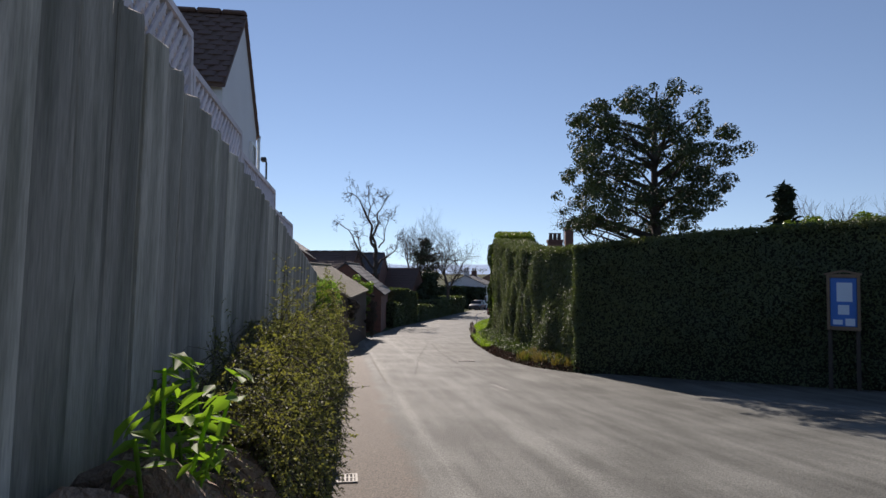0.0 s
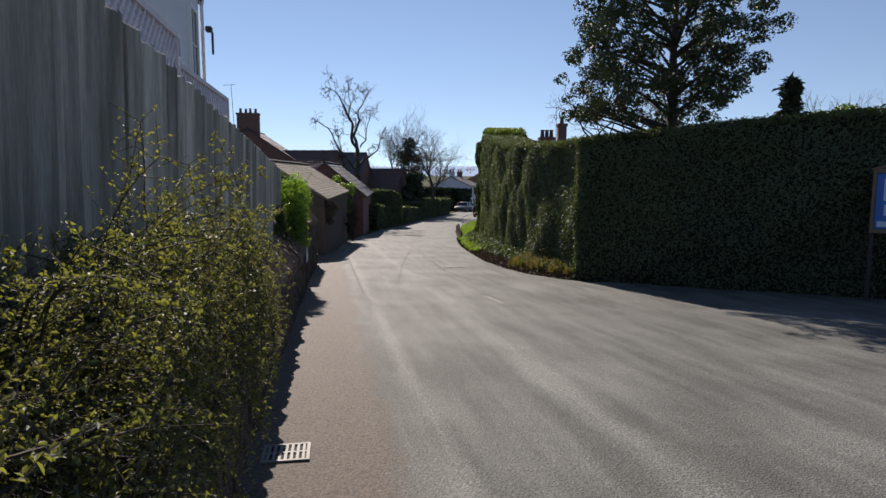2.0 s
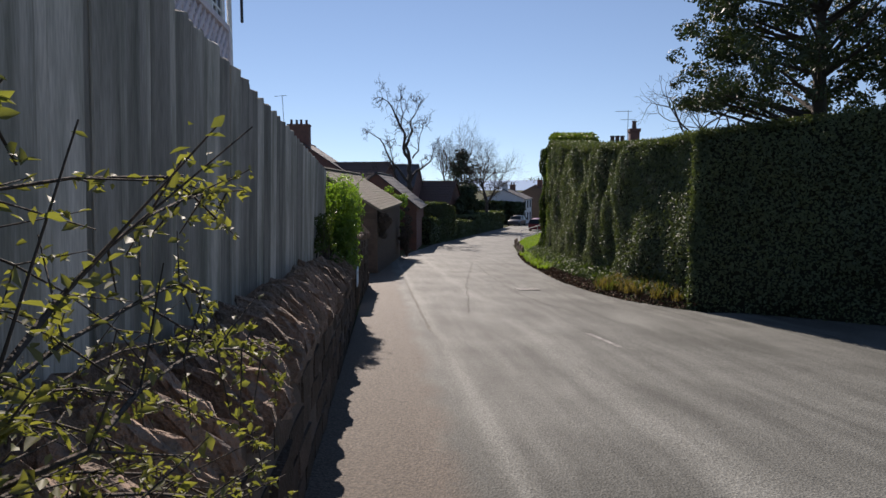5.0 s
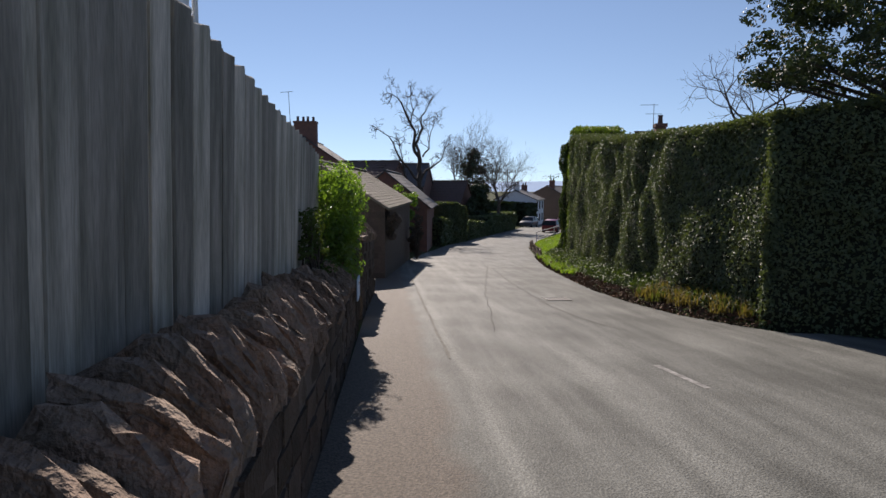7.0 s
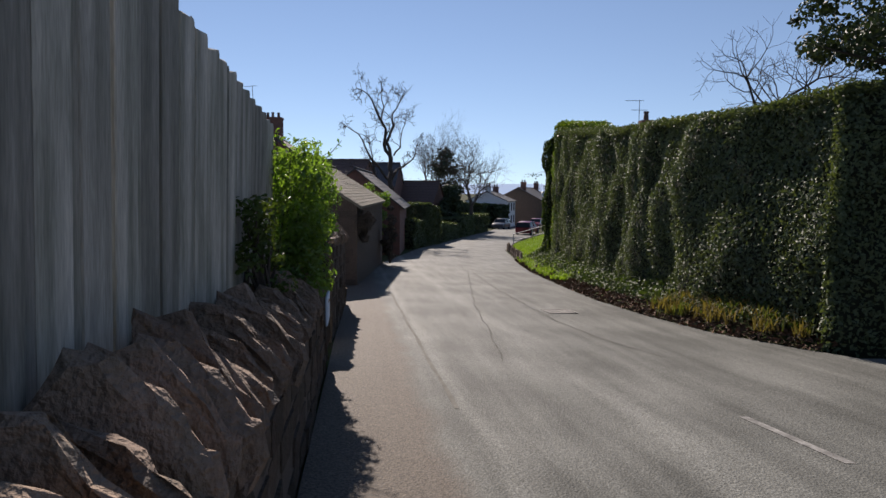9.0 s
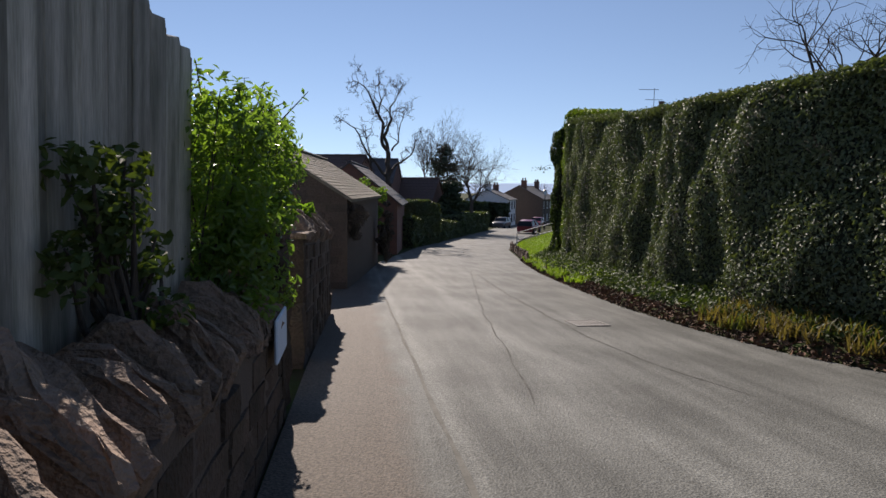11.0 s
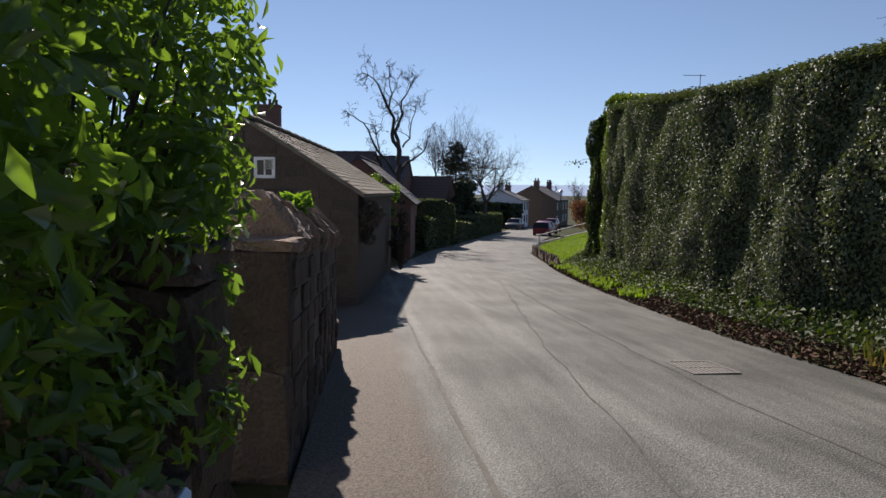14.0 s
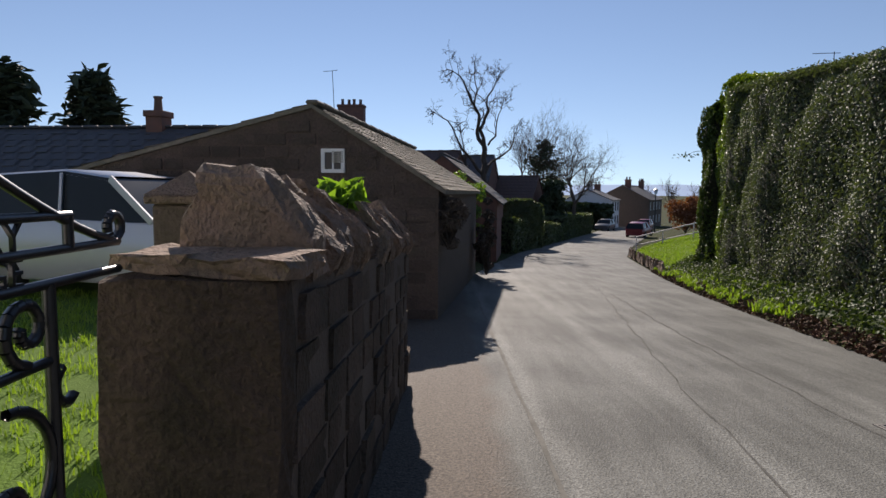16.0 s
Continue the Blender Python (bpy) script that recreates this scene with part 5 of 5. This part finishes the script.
def laurel_mass():
    """Dense evergreen shrub: a shaded inside, glossy leaves, tips against the sky in a brighter colour for the sun on
    them.
    """
    q = np.random.default_rng(12)
    cs, rows = [], []

    def clump(x, y, z, rad):
        cs.append((x, y, z, rad))
        b = np.array([wall_x(y) - 0.45, min(y, 16.1), ground_z(y) + 0.8])
        if len(cs) % 5 == 0:
            rows.append((b, np.array([x, y, z]), 0.008, 0.003))

    for k in range(70):
        y = q.uniform(14.55, 15.85)
        clump(wall_x(y) + q.uniform(-0.3, -0.03), y, ground_z(y) + q.uniform(0.85, 1.55), q.uniform(0.08, 0.16))
    for k in range(200):
        y = q.uniform(14.5, 16.15)
        low = 0.80 if y < 15.2 else 1.35
        z = ground_z(y) + q.uniform(low, 2.25 + 0.14 * math.sin(y * 4.1))
        reach = 0.36 if z < ground_z(y) + 1.4 else 0.52
        clump(wall_x(y) - 0.5 + q.uniform(-0.36 if y > 14.8 else 0.12, reach), y, z, q.uniform(0.09, 0.19))
    tips = []
    for k in range(46):
        y = q.uniform(14.7, 16.25)
        b = np.array([wall_x(y) - q.uniform(0.08, 0.75), y, ground_z(y) + q.uniform(1.6, 2.15)])
        t = b + [q.normal(0.1, 0.1), q.normal(0.0, 0.15), q.uniform(0.12, 0.42)]
        rows.append((b, t, 0.007, 0.003))
        for f in np.linspace(0.2, 1.0, 14):
            tips.append(b + (t - b) * f + q.normal(0, 0.03, 3))
    leafy("laurel_shrub", (0, 0, 0), rows, cs, 14500, 0.031, LAUREL, "large glossy green shrub spilling over the wall", 12, "shrub", 1.9)
    tips = np.array(tips)
    # the brighter material paints sunlight on the top sprigs' leaves
    lit_leaves = leaves("young_leaves", tips, np.tile([0.2, -0.3, 0.6], (len(tips), 1)), 0.027, FRESH_LIT, bpy.data.objects["laurel_shrub"], aspect=2.0, jitter=0.6, seed=7)
    tagged(lit_leaves, "bright yellow-green leaves coloured as lit by the sun", kind="stuff")


laurel_mass()
bush("wall_weed", (-3.40, 19.25, ground_z(19.25) + 1.68), (0.14, 0.28, 0.12), 160, 0.07, FRESH_LIT, "bright green weed growing from the coping", 62, "plant", clumps=10, aspect=2.0)

# name board on the wall
NB = box_ob("name_board", (-0.012, -0.25, -0.14), (0.012, 0.25, 0.14), PAPER, None, Matrix.Translation((wall_x(14.9) + 0.055, 14.9, ground_z(14.9) + 0.74)) @ Matrix.Rotation(math.atan(0.155), 4, "Z"))
tagged(NB, "plain pale plaque fixed on the garden wall", "sign")


# ---- lawn, gate, parked car ----
def lawn():
    V, Fq = [], []
    xs = [0, 0.4, 1.5, 4, 8, 14, 22]
    ys = [14 + 0.5 * k for k in range(24)]
    for y in ys:
        for x in xs:
            V.append((wall_x(min(y, 21.5)) - 0.5 - max(0, y - 20) * 0.35 - x, y, max(ground_z(y) + 0.05, -1.13)))
    n = len(xs)
    for j in range(len(ys) - 1):
        for i in range(n - 1):
            Fq.append((j * n + i, j * n + i + 1, (j + 1) * n + i + 1, (j + 1) * n + i))
    tagged(mesh_ob("lawn", V, Fq, GRASS), "sunlit green lawn behind the gate", "lawn", kind="structure")


lawn()
q_ = np.random.default_rng(4)
yy = q_.uniform(16.5, 24, 1600)
P = np.column_stack([-4.0 - np.maximum(0, yy - 20) * 0.35 - q_.uniform(0, 5, 1600), yy, [max(ground_z(v) + 0.05, -1.13) for v in yy]])
tufts("lawn_grass", P, 0.09, BLADE, "short grass blades of the lawn", "grass", blades=10, width=0.006, out=0.6)


def curl(bm_rows, c, rad, a0, a1, shrink, n=22, th=0.015):
    """A scroll of bar in the gate's plane; c: (along, up)."""
    pts = []
    for i in range(n + 1):
        f = i / n
        a = a0 + (a1 - a0) * f
        rr_ = rad * (1 - shrink * f)
        pts.append(np.array([0.0, c[0] + rr_ * math.cos(a), c[1] + rr_ * math.sin(a)]))
    for a, b in zip(pts, pts[1:]):
        bm_rows.append((a, b, th, th))


def gate():
    e = empty("iron_gate", Matrix.Translation((-3.29, 16.42, ground_z(16.9) + 0.03)) @ Matrix.Rotation(math.atan(0.155), 4, "Z"))
    W_ = 0.64
    rows = []
    for z, end in ((0.12, W_), (0.62, W_), (1.10, W_), (1.29, 0.97), (1.37, 0.97), (1.455, 0.74)):
        rows.append((np.array([0, 0.0, z]), np.array([0, end, z]), 0.013, 0.013))
    for y in (0.0, W_):
        rows.append((np.array([0, y, 0.0]), np.array([0, y, 1.29]), 0.016, 0.016))
    for y in (0.0, 0.73):
        rows.append((np.array([0, y, 1.37]), np.array([0, y, 1.455]), 0.014, 0.014))
    V, Fq = tube_rows(rows, 6)
    fast_mesh("frame", V, Fq, IRON, e)

    def scroll(*a):
        rows = []
        curl(rows, *a)
        V, Fq = tube_rows(rows, 5)
        fast_mesh("scroll", V, Fq, IRON, e)

    for cx, sg in ((0.09, 1), (0.27, -1), (0.37, 1), (0.55, -1)):
        scroll((cx, 1.195), 0.085, math.pi / 2 * sg, math.pi / 2 * sg + 8.2 * sg, 0.78)
    for cx, sg in ((0.17, 1), (0.47, -1)):
        for cz, up_ in ((0.86, 1), (0.37, -1)):
            scroll((cx, cz), 0.16, up_ * math.pi / 2, up_ * math.pi / 2 + 5.2 * sg, 0.15, 26)
            scroll((cx, cz - 0.07), 0.075, -math.pi / 2, -math.pi / 2 + 7.0 * sg, 0.75)
    for cz in (1.02, 0.54):
        scroll((W_ + 0.06, cz), 0.06, 2.0, 5.4, 0.35, 14)
    for cx, sg in ((0.12, 1), (0.40, -1)):
        scroll((cx, 1.525), 0.06, -math.pi / 2, -math.pi / 2 + 6.5 * sg, 0.6, 18)
    scroll((0.95, 1.415), 0.04, -1.57, 3.9, 0.2, 16)
    sweep = [np.array([0, f * 0.93, 1.38 + 0.42 * (1 - f) ** 1.3]) for f in np.linspace(0, 1, 13)]
    V, Fq = tube_rows([(a, b, 0.012, 0.012) for a, b in zip(sweep, sweep[1:])], 6)
    fast_mesh("arch", V, Fq, IRON, e)
    for words, z in (("CHANCERY", 1.378), ("COTTAGE", 1.298)):
        cu = bpy.data.curves.new("lettering", "FONT")
        cu.body, cu.size, cu.extrude, cu.align_x, cu.space_character = words, 0.096, 0.005, "RIGHT", 1.12
        tx = new("lettering", cu)
        dg = bpy.context.evaluated_depsgraph_get()
        me = bpy.data.meshes.new_from_object(tx.evaluated_get(dg))
        bpy.data.objects.remove(tx)
        me.materials.clear()
        me.materials.append(IRON)
        put(me, "lettering", Matrix.Translation((0, 0.55, z)) @ Matrix.Rotation(radians(90), 4, "Z") @ Matrix.Rotation(radians(90), 4, "X"), e)
    tagged(e, "black wrought-iron garden gate with scrolls and a name", "gate")


gate()


def garden_pier():
    """Square stone pier with a pyramid cap inside the garden."""
    e = empty("stone_pier", Matrix.Translation((-4.78, 20.0, ground_z(20))) @ Matrix.Rotation(0.2, 4, "Z"))
    box_ob("shaft", (-0.2, -0.2, -0.1), (0.2, 0.2, 1.66), BARN, e, bevel=0.02)
    bm = bmesh.new()
    box(bm, (-0.24, -0.24, 1.66), (0.24, 0.24, 1.72), bevel=0.01)
    top = [bm.verts.new((sx * 0.24, sy * 0.24, 1.722)) for sx, sy in ((-1, -1), (1, -1), (1, 1), (-1, 1))]
    tip = bm.verts.new((0, 0, 1.90))
    for i in range(4):
        bm.faces.new((top[i], top[(i + 1) % 4], tip))
    bm_ob("cap", bm, COPING, e)
    tagged(e, "square stone pier with a pyramid cap on the lawn", "pier")


garden_pier()


def car(name, m, L_, W_, H_, paint, label, estate=False):
    """Body lofted along its length, dark glass, wheels with tyre and rim, lamps."""
    e = empty(name, m)
    prof = [(0.0, 0.34, 0.60), (0.03, 0.25, 0.72), (0.12, 0.22, 0.80), (0.27, 0.22, 0.90), (0.5, 0.22, 0.92), (0.8, 0.22, 0.95), (0.95, 0.25, 0.95), (1.0, 0.34, 0.78)]
    V, Fq = [], []
    for f, z0, z1 in prof:
        y = (f - 0.5) * L_
        w = W_ / 2 * (0.84 if f in (0.0, 1.0) else 0.96 if f in (0.03, 0.95) else 1.0)
        k = H_ / 1.5
        V += [(-w * 0.94, y, z0 * k), (-w, y, (z0 + z1) / 2 * k), (-w * 0.95, y, z1 * k), (0, y, (z1 + 0.03) * k), (w * 0.95, y, z1 * k), (w, y, (z0 + z1) / 2 * k), (w * 0.94, y, z0 * k)]
    n = 7
    for j in range(len(prof) - 1):
        for i in range(n):
            Fq.append((j * n + i, j * n + (i + 1) % n, (j + 1) * n + (i + 1) % n, (j + 1) * n + i))
    Fq += [tuple(range(n)), tuple(range((len(prof) - 1) * n, len(prof) * n))[::-1]]
    body = mesh_ob("body", V, Fq, paint, e, True)
    md = body.modifiers.new("soft", "BEVEL")
    md.width, md.segments, md.limit_method = 0.04, 2, "ANGLE"
    k = H_ / 1.5
    rear = 0.98 if estate else 0.86
    top_r = 0.93 if estate else 0.76
    rows = [(0.27, 0.9, 0.9), (0.43, 1.40, 0.78), (0.6, 1.48, 0.76), (top_r, 1.42, 0.74), (rear, 0.93, 0.86)]
    V, Fq = [], []
    for f, z, w in rows:
        y = (f - 0.5) * L_
        V += [(-W_ / 2 * w, y, z * k - 0.03), (W_ / 2 * w, y, z * k - 0.03), (-W_ / 2 * 0.93, y, 0.90 * k), (W_ / 2 * 0.93, y, 0.90 * k)]
    for j in range(len(rows) - 1):
        a, b = j * 4, j * 4 + 4
        Fq += [(a, a + 1, b + 1, b), (a, b, b + 2, a + 2), (a + 1, a + 3, b + 3, b + 1)]
    mesh_ob("glass", V, Fq, GLASS, e)
    bm = bmesh.new()
    for j in range(1, 3):
        f0, z0, w0 = rows[j]
        f1, z1, w1 = rows[j + 1]
        y0, y1 = (f0 - 0.5) * L_, (f1 - 0.5) * L_
        vs = [bm.verts.new(p) for p in ((-W_ / 2 * w0 - 0.01, y0, z0 * k - 0.07), (-W_ / 2 * w0 * 0.9, y0, z0 * k), (W_ / 2 * w0 * 0.9, y0, z0 * k), (W_ / 2 * w0 + 0.01, y0, z0 * k - 0.07),
                                       (-W_ / 2 * w1 - 0.01, y1, z1 * k - 0.07), (-W_ / 2 * w1 * 0.9, y1, z1 * k), (W_ / 2 * w1 * 0.9, y1, z1 * k), (W_ / 2 * w1 + 0.01, y1, z1 * k - 0.07))]
        for i in range(3):
            bm.faces.new((vs[i], vs[i + 1], vs[i + 5], vs[i + 4]))
    bm_ob("roof", bm, paint, e, True)
    for s in (-1, 1):
        for f0, z0, w0, f1, z1, w1 in ((0.27, 0.9, 0.94, 0.43, 1.40, 0.80), (0.58, 0.92, 0.95, 0.60, 1.45, 0.78), (rear - 0.02, 0.93, 0.93, top_r - 0.02, 1.40, 0.77)):
            a = Vector((s * W_ / 2 * w0, (f0 - 0.5) * L_, z0 * k))
            b = Vector((s * W_ / 2 * w1, (f1 - 0.5) * L_, z1 * k - 0.03))
            bm = bmesh.new()
            box(bm, (-0.02, -0.05, -(b - a).length / 2), (0.02, 0.05, (b - a).length / 2), Matrix.Translation((a + b) / 2) @ (b - a).to_track_quat("Z", "Y").to_matrix().to_4x4(), 0.008)
            bm_ob("pillar", bm, paint, e)
    for f in (0.17, 0.80):
        for s in (-1, 1):
            bm = bmesh.new()
            bmesh.ops.create_cone(bm, cap_ends=True, segments=18, radius1=0.33, radius2=0.33, depth=0.2, matrix=Matrix.Translation((s * (W_ / 2 - 0.08), (f - 0.5) * L_, 0.33)) @ Matrix.Rotation(radians(90), 4, "Y"))
            wh = bm_ob("wheel", bm, RUBBER, e)
            bm = bmesh.new()
            bmesh.ops.create_cone(bm, cap_ends=True, segments=14, radius1=0.21, radius2=0.19, depth=0.03, matrix=Matrix.Translation((s * (W_ / 2 + 0.025), (f - 0.5) * L_, 0.33)) @ Matrix.Rotation(radians(90), 4, "Y"))
            bm_ob("rim", bm, CASTIRON, wh)
    bm = bmesh.new()
    for s in (-1, 1):
        box(bm, (s * W_ * 0.36 - 0.12, L_ / 2 - 0.06, 0.68 * k), (s * W_ * 0.36 + 0.12, L_ / 2 + 0.005, 0.82 * k), bevel=0.02)
    bm_ob("rear_lamp", bm, REDPAINT, e)
    tagged(e, label, "car")
    return e


car("silver_car", Matrix.Translation((-8.25, 24.2, -1.15)) @ Euler((0, 0.0, radians(84))).to_matrix().to_4x4(), 4.8, 1.9, 1.85, CARPAINT, "silver estate car with dark windows parked on the drive", True)
car("red_car", Matrix.Translation((6.9, 78.5, ground_z(78))) @ Euler((-0.03, 0, radians(158))).to_matrix().to_4x4(), 4.1, 1.75, 1.5, REDPAINT, "dark red hatchback parked down the road", True)
car("dark_car", Matrix.Translation((5.4, 97.0, ground_z(97))) @ Euler((-0.02, 0, radians(-20))).to_matrix().to_4x4(), 4.2, 1.75, 1.5, DARKPAINT, "dark hatchback parked by the white cottage", True)
car("parked_car", Matrix.Translation((10.9, 102.0, ground_z(102))) @ Euler((-0.02, 0, radians(-20))).to_matrix().to_4x4(), 4.2, 1.75, 1.5, REDPAINT, "small red car parked farther down the road", True)


# ---- street lamp, notice board, backdrop ----
def street_lamp():
    e = empty("street_lamp", Matrix.Translation((10.2, 90.0, ground_z(90))))
    V, Fq = tube_rows([(np.array([0, 0, 0.0]), np.array([0, 0, 4.4]), 0.07, 0.05), (np.array([0, 0, 0.0]), np.array([0, 0, 1.0]), 0.10, 0.10)], 8)
    fast_mesh("post", V, Fq, IRON, e)
    bm = bmesh.new()
    bmesh.ops.create_cone(bm, cap_ends=True, segments=8, radius1=0.14, radius2=0.24, depth=0.45, matrix=Matrix.Translation((0, 0, 4.65)))
    bm_ob("lantern", bm, PAPER, e)
    bm = bmesh.new()
    bmesh.ops.create_cone(bm, cap_ends=True, segments=8, radius1=0.28, radius2=0.04, depth=0.22, matrix=Matrix.Translation((0, 0, 4.99)))
    bm_ob("cap", bm, IRON, e)
    tagged(e, "black street lamp with a lantern head", "street lamp")


street_lamp()


def notice_board():
    ang = math.atan2(13.0 - 14.95, 9.0 - 6.2)
    e = empty("notice_board", Matrix.Translation((8.42, 13.22, 0.93)) @ Matrix.Rotation(ang, 4, "Z"))
    box_ob("panel", (-0.24, -0.03, -0.52), (0.24, 0.0, 0.50), BLUEBOARD, e)
    bm = bmesh.new()
    box(bm, (-0.30, -0.07, -0.60), (-0.24, 0.03, 0.58), bevel=0.008)
    box(bm, (0.24, -0.07, -0.60), (0.30, 0.03, 0.58), bevel=0.008)
    box(bm, (-0.24, -0.07, 0.50), (0.24, 0.03, 0.58), bevel=0.008)
    box(bm, (-0.24, -0.07, -0.60), (0.24, 0.03, -0.52), bevel=0.008)
    for s in (-1, 1):
        box(bm, (-0.18, -0.08, -0.02), (0.18, 0.03, 0.02), Matrix.Translation((s * 0.16, 0, 0.61)) @ Matrix.Rotation(s * 0.22, 4, "Y"))
    bm_ob("frame", bm, OAK, e)
    bm = bmesh.new()
    for x in (-0.25, 0.25):
        box(bm, (x - 0.04, 0.0, -1.9), (x + 0.04, 0.07, -0.60), bevel=0.006)
    # posts are assumed; dark bark colour stands for the shadow that hides them
    bm_ob("post", bm, BARK, e)
    for x0, z0, w, h in ((-0.12, 0.0, 0.28, 0.40), (-0.10, -0.27, 0.20, 0.20), (0.03, -0.50, 0.17, 0.15), (-0.19, -0.48, 0.17, 0.10)):
        box_ob("paper", (x0, -0.036, z0), (x0 + w, -0.031, z0 + h), PAPER, e, bevel=0)
    tagged(e, "blue notice board in a wooden frame with pinned papers", "notice board")


notice_board()


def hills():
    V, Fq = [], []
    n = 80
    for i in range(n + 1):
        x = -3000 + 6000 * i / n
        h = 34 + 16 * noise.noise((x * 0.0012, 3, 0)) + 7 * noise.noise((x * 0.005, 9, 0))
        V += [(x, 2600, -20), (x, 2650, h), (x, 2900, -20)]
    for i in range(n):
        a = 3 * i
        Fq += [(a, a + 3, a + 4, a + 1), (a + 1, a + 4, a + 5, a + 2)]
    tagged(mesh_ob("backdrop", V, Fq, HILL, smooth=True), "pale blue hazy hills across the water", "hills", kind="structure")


hills()

# ---- pieces of the walls ----
rw = np.random.default_rng(2)
coping(WALL_A, 0.2, 15.2, 0.85, 0.52, rw, tall=0.92)
for y_, s_, h_ in ((17.82, 2.6, 1.02), (18.07, 1.7, 0.92)):
    put(coping_mesh(90 + int(s_ * 10), 0.1 * s_), "coping_stone", Matrix.Translation((wall_x(y_) - 0.22, y_, ground_z(y_) + 1.42)) @ Euler((0.05, 0.03, 0.155)).to_matrix().to_4x4() @ Matrix.Diagonal((0.86, 1, h_, 1)), WALL_B)
coping(WALL_B, 18.24, 21.5, 1.42, 0.50, rw, 0.12, 0.95)
face_courses(WALL_A, 3.5, 15.5, 0.86, rw)
face_courses(WALL_B, 17.5, 21.4, 1.36, rw)


def barn_gable(parent):
    z = -0.35
    q = np.random.default_rng(6)
    while z < 3.3:
        x = -6.9
        while x < -0.1:
            k = q.integers(0, 5)
            ln = 0.36 + 0.05 * k
            xx = x + ln / 2
            lim = 2.18 + (3.52 - 2.18) * min(-xx / 2.135, (7.0 + xx) / 4.865 * (3.52 - 2.3) / (3.52 - 2.18) + 0.09)
            if z < lim - 0.15 and not (-2.25 < xx < -1.35 and 2.25 < z < 3.0) and xx + ln / 2 < 0:
                put(BARN_STONES[k], "stone", Matrix.Translation((xx, 0.028 + q.normal(0, 0.008), z)), parent.children[0])
            x += ln + 0.02
        z += 0.21


barn_gable(BARN_OB)
